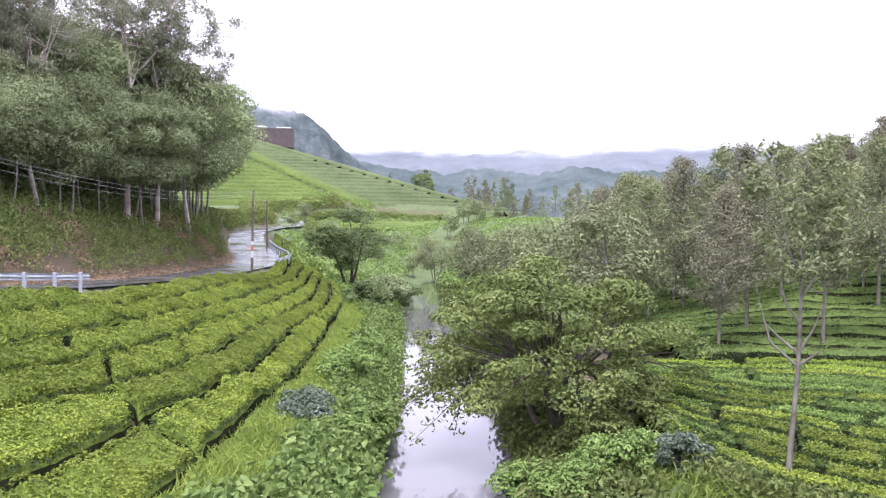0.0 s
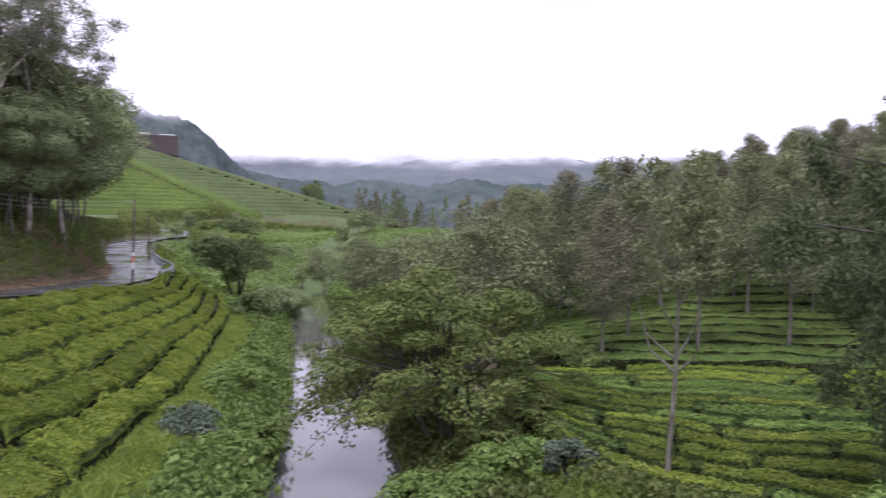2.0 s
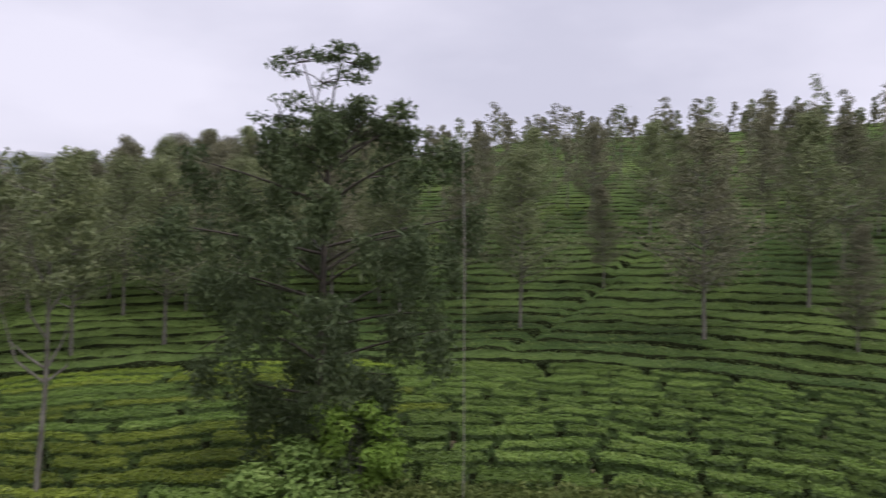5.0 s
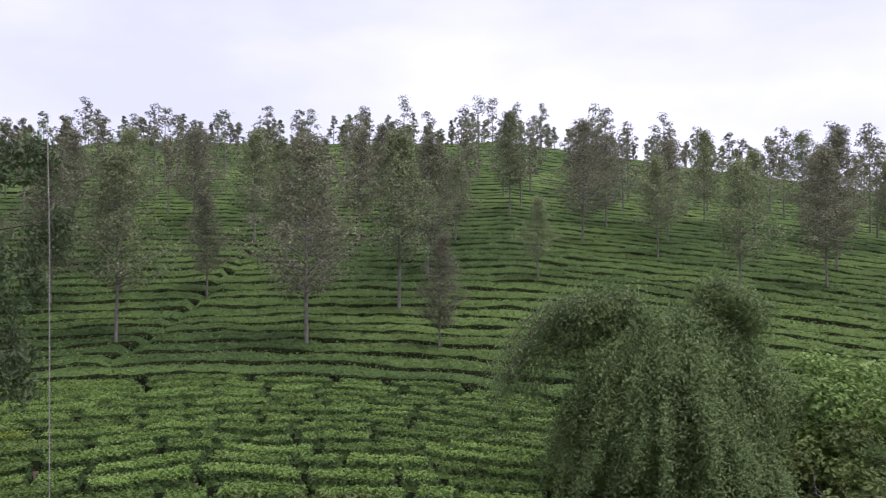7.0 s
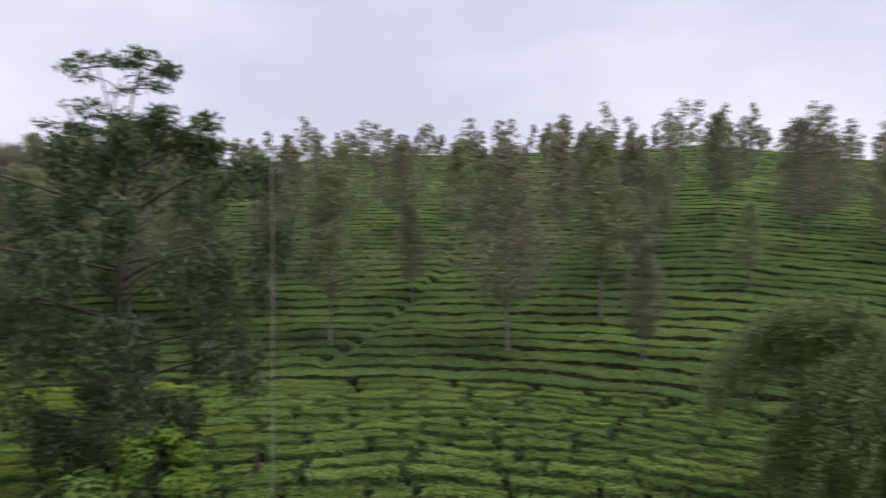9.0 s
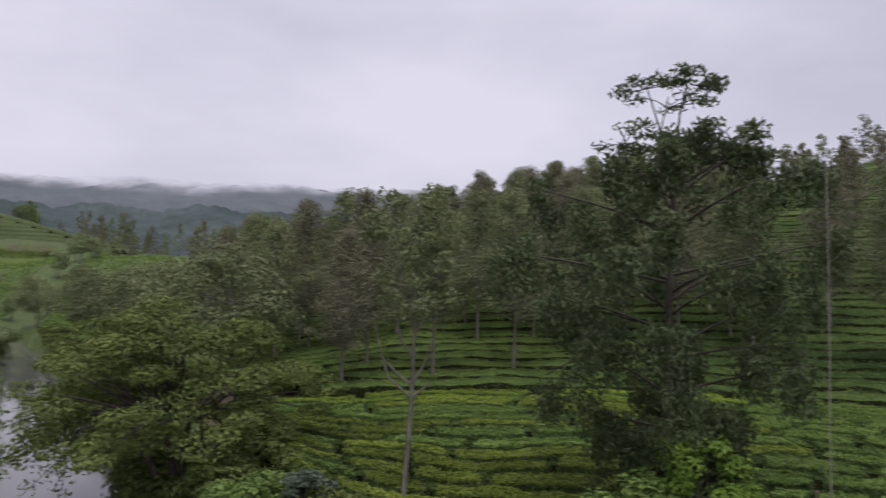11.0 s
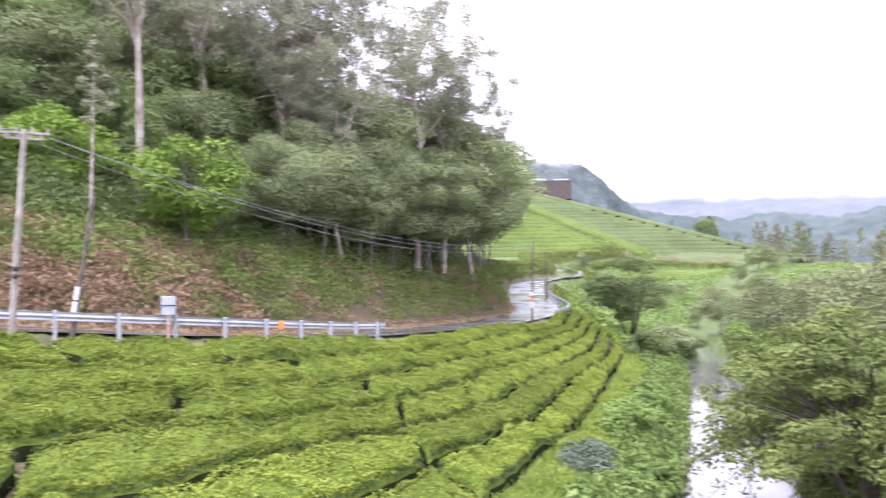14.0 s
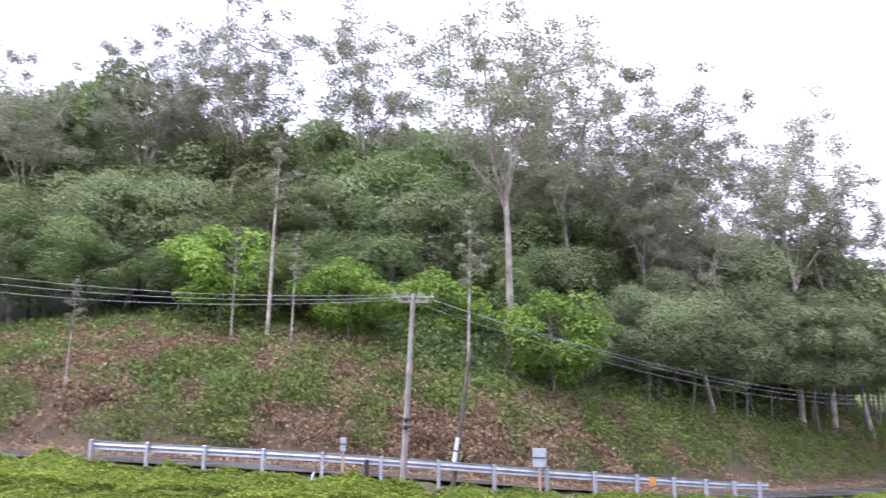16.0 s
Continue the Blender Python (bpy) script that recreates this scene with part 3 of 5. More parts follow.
# ---- tea ----
def hedge(top, foot, u0, u1, s0, s1, height, rng, mat, density, leaf, brim=0.3, sway=0.0, slant=0.0, side=0.3, rolling=1.0):
    """One clipped tea hedge on a ruled field, between the shares u0..u1 along it and s0..s1 across: a domed body and its leaves."""
    a0, b0 = along(foot, u0), along(top, u0)
    ln = np.linalg.norm(along(foot, u1) * 0.5 + along(top, u1) * 0.5 - a0 * 0.5 - b0 * 0.5)
    wide = np.linalg.norm(along(top, (u0 + u1) / 2) - along(foot, (u0 + u1) / 2)) * (s1 - s0)
    ring = 0.2
    e = [0, ring * brim / wide, brim / wide]
    e2 = [0, ring * brim / ln, brim / ln]
    across = np.array(e + [0.3, 0.5, 0.7] + [1 - q for q in e[::-1]])
    lengthwise = np.array(e2 + list(np.linspace(0, 1, max(4, int(ln / 0.5)))[1:-1]) + [1 - q for q in e2[::-1]])
    nu, ns = len(lengthwise), len(across)
    U, S = np.meshgrid(lengthwise, across, indexing="ij")

    def place(U, S, lift=0.0):
        uu, ss = u0 + (u1 - u0) * U, s0 + (s1 - s0) * S
        a, b = along(foot, uu), along(top, uu)
        span = np.linalg.norm(b - a, axis=-1)
        ss = ss + sway * (np.sin(uu * 31 + 9 * ss) + 0.35 * np.sin(uu * 97 + 5 * ss) + 0.3 * np.sin(uu * 331 + 40 * ss)) / span
        uu = uu + slant * (ss - 0.5) + 0.004 * np.sin(ss * 30)
        a, b = along(foot, uu), along(top, uu)
        p = a + (b - a) * ss[..., None]
        w = np.linalg.norm(b - a, axis=-1) * (s1 - s0)
        edge = np.minimum(np.minimum(S, 1 - S) * w, np.minimum(U, 1 - U) * ln)
        q = np.clip(edge / brim, 0, 1)
        dome = np.sqrt(np.clip(1 - (1 - q) ** 2, 0, 1))
        wob = 0.11 * ripple(p[..., 0], p[..., 1], 2.6) + 0.08 * ripple(p[..., 0], p[..., 1], 5.1, 2) + 0.12 * ripple(p[..., 0], p[..., 1], 1.1, 5)
        g = land(p[..., 0], p[..., 1])[0]
        return np.concatenate([p, (g - 0.05 + dome * (height + rolling * wob) + lift)[..., None]], -1)

    v = place(U, S, -0.06).reshape(-1, 3)
    i, j = np.meshgrid(np.arange(nu - 1), np.arange(ns - 1), indexing="ij")
    f = np.stack([i * ns + j, i * ns + j + 1, (i + 1) * ns + j + 1, (i + 1) * ns + j], -1).reshape(-1, 4)
    # the outer ring of the body wears the twigs with the painted gap shade
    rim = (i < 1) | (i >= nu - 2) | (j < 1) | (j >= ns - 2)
    n = int(ln * wide * density)
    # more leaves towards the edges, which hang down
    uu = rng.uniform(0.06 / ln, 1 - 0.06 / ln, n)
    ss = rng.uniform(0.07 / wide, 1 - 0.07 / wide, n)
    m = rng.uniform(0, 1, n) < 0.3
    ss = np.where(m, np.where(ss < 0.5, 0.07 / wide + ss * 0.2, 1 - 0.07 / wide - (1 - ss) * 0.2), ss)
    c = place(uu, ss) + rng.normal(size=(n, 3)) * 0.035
    # leaves near the edges take the darker colour that holds the side shade
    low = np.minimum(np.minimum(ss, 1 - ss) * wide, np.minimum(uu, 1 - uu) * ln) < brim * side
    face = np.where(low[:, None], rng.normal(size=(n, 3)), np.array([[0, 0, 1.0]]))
    return v, f, rim.ravel(), low, leaves(c, leaf, leaf * 0.6, rng, -0.1, 0.5, 0.35, face, 0.55)


def tea_field(top, foot, rows, cuts, height, seed, mats, density, leaf, group, label, bright=True):
    """Rows of hedges with cross paths; each hedge is a thing of its own."""
    rng = np.random.default_rng(seed)
    for k in range(rows):
        edges = sorted(cuts(k, rng))
        for a, b in zip(edges[:-1], edges[1:]):
            mid = along(top, (a + b) / 2) - along(foot, (a + b) / 2)
            w = np.linalg.norm(mid)
            g = (0.1 if bright else min(0.27, 0.17 * w / rows)) / w
            lng = np.linalg.norm(along(top, b) - along(top, a)) + 0.1
            ga = min((0.14 if bright else 0.16) / lng * (b - a), (b - a) * 0.2)
            v, f, rim, low, (lv, lf) = hedge(top, foot, a + ga, b - ga, k / rows + g, (k + 1) / rows - g, height + rng.uniform(-0.05, 0.05), rng, None, density, leaf, 0.3 if bright else 0.22, 0.16 if bright else 0.13, 0.03 if bright else 0.02, 0.4 if bright else 0.7, 1.0 if bright else 0.3)
            ob = tagged(new("tea_hedge"), label, "tea hedge", group)
            me = mesh_of("body", v, f, M_TEA_CORE if bright else M_TEA_CORE_OLD, True)
            me.materials.append(M_TWIGS_SHADED)
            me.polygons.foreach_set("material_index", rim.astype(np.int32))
            part("body", me, None, ob)
            me = mesh_of("foliage", lv, lf, mats[0] if bright else M_TEA_YOUNG if a < 0.4 and k >= rows - 2 else M_TEA if a < 0.36 and rng.uniform() < 0.7 else mats[0])
            me.materials.append(M_TEA_SIDE_SHADE)
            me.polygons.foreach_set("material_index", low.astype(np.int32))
            part("foliage", me, None, ob)


def left_cuts(k, rng):
    e, x = [0.0], 0.0
    while x < 0.93:
        x += rng.uniform(0.05, 0.15)
        e.append(min(x, 1.0))
    e[-1] = 1.0
    return e


tea_field(TEA_TOP, TEA_FOOT, 6, left_cuts, 0.74, 11, [M_TEA], 330, 0.105, "tea hedges below the road", "bright green clipped tea hedge on the slope below the road")



def to_hill(az):
    """The distance from the origin, along a bearing, to the foot of the round hill."""
    a = radians(az)
    b = HILL_C[0] * math.sin(a) + HILL_C[1] * math.cos(a)
    return b + math.sqrt(b * b - HILL_C[0] ** 2 - HILL_C[1] ** 2 + (HILL_R - 1.0) ** 2)


FIELD_OUT = [bearing(a, to_hill(a)) for a in FIELD_AZ]


def right_cuts(k, rng):
    e, x = [0.0], 0.0
    while x < 0.95:
        x += rng.uniform(0.07, 0.18) if x < 0.38 else rng.uniform(0.03, 0.075)
        e.append(min(x, 1.0))
    e[-1] = 1.0
    return e


tea_field(FIELD_OUT, FIELD_IN, 13, right_cuts, 0.78, 12, [M_TEA_MID], 300, 0.11, "tea bushes on the level field", "rounded green tea bush on the level field", False)


# patches of young flush on the hill: x, y, radius
YOUNG_TEA = ((83, 55, 4.2), (79.5, 54.5, 2.6), (121, 20.5, 5.5), (113, 14, 4.0))


def hill_tea():
    """The long contour rows of the hill: too many to count."""
    rng = np.random.default_rng(5)
    pieces, lv, dark, low = [], [], [], []
    for k in range(58):
        r = HILL_R + 0.5 + 2.3 * k
        a = np.radians(np.arange(-8, 150, max(0.35, (0.6 if k < 26 else 1.0) * 57.3 / r)))
        x, y = HILL_C[0] + r * np.sin(a), HILL_C[1] + r * np.cos(a)
        x, y = x + 0.5 * ripple(x, y, 0.11) , y + 0.5 * ripple(y, x, 0.13)
        rad = np.stack([np.sin(a), np.cos(a)], -1)
        ok = (x > 13 + np.clip(y - 60, 0, 400) * 0.12)
        if ok.sum() < 4:
            continue
        x, y, rad = x[ok], y[ok], rad[ok]
        prof = [(-0.7, -0.1), (-0.76, 0.5), (-0.68, 0.84), (0.66, 0.92), (0.76, 0.66), (0.74, -0.1)]
        off = np.abs((x - 43) * (36.1 - 30.5) - (y - 30.5) * (68.1 - 43)) / 25.7
        notch = np.where((x > 41) & (x < 76), np.clip(off / 0.55, 0, 1) ** 0.3, 1.0)
        broken = np.hypot(np.diff(x), np.diff(y)) > 2.6
        cols = []
        for w, h in prof:
            px, py = x + rad[:, 0] * w, y + rad[:, 1] * w
            cols.append(np.stack([px, py, land(px, py)[0] + notch * h * (0.95 + 0.06 * ripple(px, py, 1.3) + 0.08 * ripple(px, py, 3.7, 1)) - 0.05], -1))
        n = len(x)
        v = np.stack(cols, 1).reshape(-1, 3)
        i, j = np.meshgrid(np.arange(n - 1), np.arange(5), indexing="ij")
        i, j = i[~broken], j[~broken]
        pieces.append((v, np.stack([i * 6 + j, i * 6 + j + 1, (i + 1) * 6 + j + 1, (i + 1) * 6 + j], -1).reshape(-1, 4)))
        # side faces wear the twigs with the painted shade between the rows
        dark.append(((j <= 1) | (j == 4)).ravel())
        per = int((36 if k < 26 else 56) * np.clip(1.4 - k / 22, 0.14, 1))
        t = rng.integers(0, n, n * per)
        w = rng.uniform(-0.68, 0.7, len(t))
        # leaves on the front side take the darker colour that holds its shade
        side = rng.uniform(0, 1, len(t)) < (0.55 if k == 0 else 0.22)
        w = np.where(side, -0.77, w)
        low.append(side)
        hgt = np.where(side, rng.uniform(0.36, 0.8, len(t)), 0.89) * notch[t]
        px = x[t] + rad[t, 0] * w + rng.normal(size=len(t)) * 0.35 * rad[t, 1]
        py = y[t] + rad[t, 1] * w - rng.normal(size=len(t)) * 0.35 * rad[t, 0]
        lv.append(np.stack([px, py, land(px, py)[0] + hgt * (1.0 + 0.06 * ripple(px, py, 1.3) + 0.08 * ripple(px, py, 3.7, 1))], -1))
    ob = tagged(new("tea_rows"), "long dark green tea rows along the contours of the hill", "tea rows", kind="stuff")
    v, f = join(pieces)
    me = mesh_of("body", v, f, M_TEA_CORE_OLD, True)
    me.materials.append(M_TWIGS_SHADED)
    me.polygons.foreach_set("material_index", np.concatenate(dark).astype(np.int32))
    part("body", me, None, ob)
    v, f = leaves(np.concatenate(lv), 0.17, 0.1, rng, -0.1, 0.5, 0.35, np.where(np.concatenate(low)[:, None], rng.normal(size=(sum(map(len, lv)), 3)), np.array([[0, 0, 1.0]])), 0.55)
    me = mesh_of("foliage", v, f, M_TEA_OLD)
    me.materials.append(M_TEA_SIDE_SHADE)
    me.materials.append(M_TEA_YOUNG)
    c = np.concatenate(lv)
    young = np.zeros(len(c), dtype=bool)
    for x, y, r in YOUNG_TEA:
        young |= np.hypot(c[:, 0] - x, c[:, 1] - y) < r * (1 + 0.3 * np.sin(c[:, 0] * 1.7))
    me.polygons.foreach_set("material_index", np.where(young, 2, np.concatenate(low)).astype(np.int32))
    part("foliage", me, None, ob)


hill_tea()


def spur_tea():
    """Contour rows of tea on the two spurs at the head of the valley, round their ends too."""
    for ((ax, ay, z0), (bx, by, z1), fall), rise, mat, label in zip(SPURS, (1.15, 1.5), (M_TERRACE, M_TERRACE_HAZED), ("bright green tea rows on the near spur of the valley", "dull green tea rows on the farther spur")):
        ob = tagged(new("tea_terraces"), label, "tea rows", "tea terraces on the spurs")
        ex, ey = bx - ax, by - ay
        L = math.hypot(ex, ey)
        ex, ey = ex / L, ey / L
        t = np.linspace(-0.2, 1.02, 80)
        x, y = ax + t * L * ex, ay + t * L * ey
        cols = []
        for w, h in ((3.4, -0.3), (3.2, 0.3), (2.6, 0.75), (-2.6, 0.75), (-3.2, -0.3)):
            px, py = x + ey * w, y - ex * w
            cols.append(np.stack([px, py, land(px, py)[0] + h + 0.12 * ripple(px, py, 0.9)], -1))
        i, j = np.meshgrid(np.arange(len(x) - 1), np.arange(4), indexing="ij")
        part("hedge", mesh_of("hedge", np.stack(cols, 1).reshape(-1, 3), np.stack([i * 5 + j, i * 5 + j + 1, (i + 1) * 5 + j + 1, (i + 1) * 5 + j], -1).reshape(-1, 4), mat, True), None, ob)
        level = z1 - 9
        while level < z0 + 6:
            level += rise
            t = np.linspace(-0.2, 1, 70)
            c = (z0 + (z1 - z0) * t - level) / fall
            t, c = t[c > 0.4], c[c > 0.4]
            if len(t) < 4:
                continue
            d = np.sqrt((c + 7.7) ** 2 - 60)
            x, y = ax + t * L * ex + d * ey, ay + t * L * ey - d * ex
            nx, ny = np.full(len(t), ey), np.full(len(t), -ex)
            if t[-1] > 0.99:
                a = np.linspace(0, 1.9, 22)[1:]
                mx, my = ey * np.cos(a) + ex * np.sin(a), -ex * np.cos(a) + ey * np.sin(a)
                x, y = np.append(x, bx + d[-1] * mx), np.append(y, by + d[-1] * my)
                nx, ny = np.append(nx, mx), np.append(ny, my)
            half = rise / fall * 0.42
            low = np.ones(len(x))
            low[: len(c)] = np.clip((c - 0.4) / 4, 0, 1) ** 0.5
            cols = []
            for w, h in ((1.0, -0.15), (1.05, 0.3), (0.85, 0.85), (-0.85, 0.95), (-1.0, -0.1)):
                px, py = x + nx * w * half, y + ny * w * half
                cols.append(np.stack([px, py, land(px, py)[0] + h * low + 0.12 * ripple(px, py, 0.9) - 0.3 * (1 - low)], -1))
            clear = (polyline_dist(x, y, ROAD_FINE)[0] > 8.2) & (np.abs(land(x, y)[0] - level) < 1.2)
            v = np.stack(cols, 1).reshape(-1, 3)
            i, j = np.meshgrid(np.arange(len(x) - 1), np.arange(4), indexing="ij")
            ok = clear[1:] & clear[:-1]
            i, j = i[ok], j[ok]
            if i.size:
                me = mesh_of("hedge", v, np.stack([i * 5 + j, i * 5 + j + 1, (i + 1) * 5 + j + 1, (i + 1) * 5 + j], -1).reshape(-1, 4), mat, True)
                # sides wear the twigs with the painted shade between the rows
                me.materials.append(M_TWIGS_SHADED)
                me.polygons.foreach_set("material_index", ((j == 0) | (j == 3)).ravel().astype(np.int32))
                part("hedge", me, None, ob)


spur_tea()


# ---- trees ----
def finish_tree(name, wood, leaf_sets, bark, mats, label, category, group, at):
    """A tree thing: trunk with its limbs, and a crown."""
    ob = tagged(new(name), label, category, group)
    ob.matrix_basis = at
    v, f = wood[0]
    part("trunk", mesh_of("trunk", v, f, bark, True), None, ob)
    if len(wood) > 1:
        v, f = join(wood[1:])
        tagged(part("limb", mesh_of("limb", v, f, bark, True), None, ob), kind="stuff")
    for k, (ls, m) in enumerate(zip(leaf_sets, mats)):
        v, f = ls
        part("crown", mesh_of("crown", v, f, m), None, ob)
    return ob


def dense_tree(seed, h, r, base, n_clump, per, leaf, bark, mat, name, label, category, group, at, lean=0.05, flat=0.75, trunk_r=0.16, stems=1):
    """A broadleaf tree: crown of many clumps over a forking trunk."""
    rng = np.random.default_rng(seed)
    wood, pts, face = [], [], []
    top = np.array([rng.normal() * lean * h, rng.normal() * lean * h, h * 0.8])
    wood.append(tube(bend((0, 0, -0.3), top, 0.03, rng, steps=8), np.linspace(trunk_r, trunk_r * 0.25, 8), 7))
    for s in range(stems - 1):
        a = rng.uniform(0, 6.28)
        wood.append(tube(bend((0.15 * math.cos(a), 0.15 * math.sin(a), -0.3), (r * 0.6 * math.cos(a), r * 0.6 * math.sin(a), h * 0.7), 0.06, rng), np.linspace(trunk_r * 0.8, trunk_r * 0.2, 6), 6))
    for k in range(n_clump):
        q = rng.normal(size=3)
        q /= np.linalg.norm(q)
        q *= rng.uniform(0.6, 1.0)
        zc = (base + h) / 2 + q[2] * (h - base) / 2 * 0.92
        wide = r * (0.55 + 0.45 * math.sin(math.pi * np.clip((zc - base) / (h - base), 0.08, 0.85)))
        c = np.array([q[0] * wide + top[0] * zc / h, q[1] * wide + top[1] * zc / h, zc])
        cr = r * rng.uniform(0.26, 0.46)
        p, w = pad(c, cr, flat, per, rng)
        pts.append(p)
        face.append(w)
        if k % 2 == 0:
            t = rng.uniform(0.35, 0.85)
            wood.append(tube(bend(top * t, c, 0.08, rng, -0.1), np.linspace(trunk_r * 0.4, trunk_r * 0.08, 6), 5))
    lv = leaves(np.concatenate(pts), leaf, leaf * 0.6, rng, 0.3, 0.7, 0.35, np.concatenate(face))
    return finish_tree(name, wood, [lv], bark, [mat], label, category, group, at)


def oak_tree(seed, h, r, base, mat, bark, name, label, group, at, per=46, tiers=26, leaf=0.3):
    """A slender silver oak: straight pale trunk, short rising limbs with loose tufts."""
    rng = np.random.default_rng(seed)
    top = np.array([rng.normal() * 0.02 * h, rng.normal() * 0.02 * h, h])
    axis = bend((0, 0, -0.4), top, 0.012, rng, steps=10)
    wood = [tube(axis, np.linspace(0.125, 0.02, 10), 7)]
    pts, face = [], []
    for k in range(tiers):
        t = (k + rng.uniform(0, 1)) / tiers
        z = base + (h - base) * t
        a = k * 2.4 + rng.uniform(-0.5, 0.5)
        reach = r * (1.0 - 0.9 * t**1.15) * (0.5 + 0.5 * min(1, t * 4)) * rng.uniform(0.4, 1.25)
        s = np.array([np.interp(z, axis[:, 2], axis[:, 0]), np.interp(z, axis[:, 2], axis[:, 1]), z - reach * 0.3])
        e = s + np.array([reach * math.cos(a), reach * math.sin(a), reach * rng.uniform(0.25, 0.6)])
        wood.append(tube(bend(s, e, 0.05, rng), np.linspace(0.045, 0.012, 6), 4))
        for q in (0.55, 1.0):
            c = s + (e - s) * q
            cr = 0.2 * r * rng.uniform(0.6, 1.3) * (1 - 0.35 * t) + 0.12
            p, w = pad(c, cr, 0.8, int(per * (0.6 + 0.4 * q)), rng)
            pts.append(p)
            face.append(w)
    pts.append(cloud(top, (0.3, 0.3, 0.6), per // 2, rng, 0.1))
    face.append(pts[-1] - top)
    return finish_tree(name, wood, [leaves(np.concatenate(pts), leaf, leaf * 0.55, rng, 0.2, 0.6, 0.35, np.concatenate(face))], bark, [mat], label, "tree", group, at)


def gum_tree(seed, h, r, name, label, group, at, leaf=0.3):
    """A tall gum: long bare forking stem, hanging tufts at the ends of the limbs."""
    rng = np.random.default_rng(seed)
    fork = np.array([rng.normal() * 0.5, rng.normal() * 0.5, h * rng.uniform(0.45, 0.6)])
    wood = [tube(bend((0, 0, -0.4), fork, 0.03, rng, steps=8), np.linspace(0.2, 0.1, 8), 8)]
    pts = []
    for k in range(8):
        a = k * 2.4 + rng.uniform(-0.4, 0.4)
        e = fork + np.array([math.cos(a) * r * rng.uniform(0.4, 0.9), math.sin(a) * r * rng.uniform(0.4, 0.9), (h - fork[2]) * rng.uniform(0.55, 1.0)])
        limb = bend(fork * (1 - 0.15 * rng.uniform(0, 1)), e, 0.07, rng, steps=8)
        wood.append(tube(limb, np.linspace(0.065, 0.016, 8), 6))
        for q in range(13):
            s = limb[rng.integers(3, 8)]
            t = s + rng.normal(size=3) * np.array([r * 0.3, r * 0.3, r * 0.22])
            wood.append(tube(bend(s, t, 0.08, rng, steps=4), np.linspace(0.035, 0.01, 4), 4))
            cr = r * rng.uniform(0.1, 0.2)
            pts.append(cloud(t, (cr * 1.1, cr * 1.1, cr * 0.8), 120, rng, 0.2))
    return finish_tree(name, wood, [leaves(np.concatenate(pts), leaf, leaf * 0.33, rng, 0.8, 0.2)], M_BARK_GUM, [M_GUM], label, "tree", group, at)


def tall_tree(at):
    """The tall tree: a column of drooping sprays round one stem, with an open plume of flat tiers on top."""
    rng = np.random.default_rng(22)
    h = 13.2
    axis = bend((0, 0, -0.4), (0.1, 0, 10.6), 0.01, rng, steps=12)
    wood, pts, flat = [tube(axis, np.linspace(0.17, 0.06, 12), 8)], [], []
    for k in range(46):
        z = 0.9 + 10.3 * (k + rng.uniform(0, 1)) / 46
        a = k * 2.4 + rng.uniform(-0.5, 0.5)
        reach = float(np.interp(z, [0.8, 3, 5, 7, 9.0, 10.3, 11.3], [1.6, 2.4, 3.8, 4.9, 4.6, 3.6, 2.2])) * rng.uniform(0.5, 1.08)
        s = np.array([np.interp(z, axis[:, 2], axis[:, 0]), 0, max(0.6, z - reach * 0.25)])
        e = s + np.array([reach * math.cos(a), reach * math.sin(a), reach * rng.uniform(0.1, 0.4)])
        limb = bend(s, e, 0.05, rng, 0.2)
        wood.append(tube(limb, np.linspace(0.05, 0.012, 6), 4))
        for q in (3, 4, 5, 5):
            c = limb[q] + rng.normal(size=3) * 0.25
            n = 200
            p = cloud(c, (0.5, 0.5, 0.2), n, rng, 0.2)
            p[:, 2] -= rng.uniform(0, 1, n) ** 1.5 * 1.1
            pts.append(p)
    fork = axis[-1]
    for dx, dz, wide, n in ((-0.9, 2.5, 1.0, 330), (0.4, 2.55, 0.9, 330), (-1.5, 0.9, 0.7, 230), (1.5, 1.0, 1.1, 480), (0.9, 0.4, 1.1, 330), (-0.2, 2.0, 1.2, 200), (-0.9, 0.2, 1.0, 260), (2.2, 0.6, 0.7, 220)):
        c = fork + np.array([dx, rng.uniform(-0.4, 0.4), dz])
        wood.append(tube(bend(axis[-2], c, 0.05, rng), np.linspace(0.05, 0.015, 6), 5))
        for q in range(5):
            t = c + np.array([rng.uniform(-wide, wide), rng.uniform(-wide, wide) * 0.7, rng.uniform(-0.45, 0.25)])
            wood.append(tube(bend(c - (0, 0, 0.35), t, 0.05, rng, steps=4), np.linspace(0.02, 0.008, 4), 4))
            flat.append(cloud(t, (0.5, 0.5, 0.2), n // 5, rng, 0.1))
    l1 = leaves(np.concatenate(pts), 0.2, 0.085, rng, 0.9, 0.4)
    l2 = leaves(np.concatenate(flat), 0.21, 0.075, rng, 0.1, 1.2)
    v, f = join([l1, l2])
    return finish_tree("tall_tree", wood, [(v, f)], M_BARK_DARK, [M_TALL], "tall dark green tree with drooping sprays and open top", "tree", "", at)


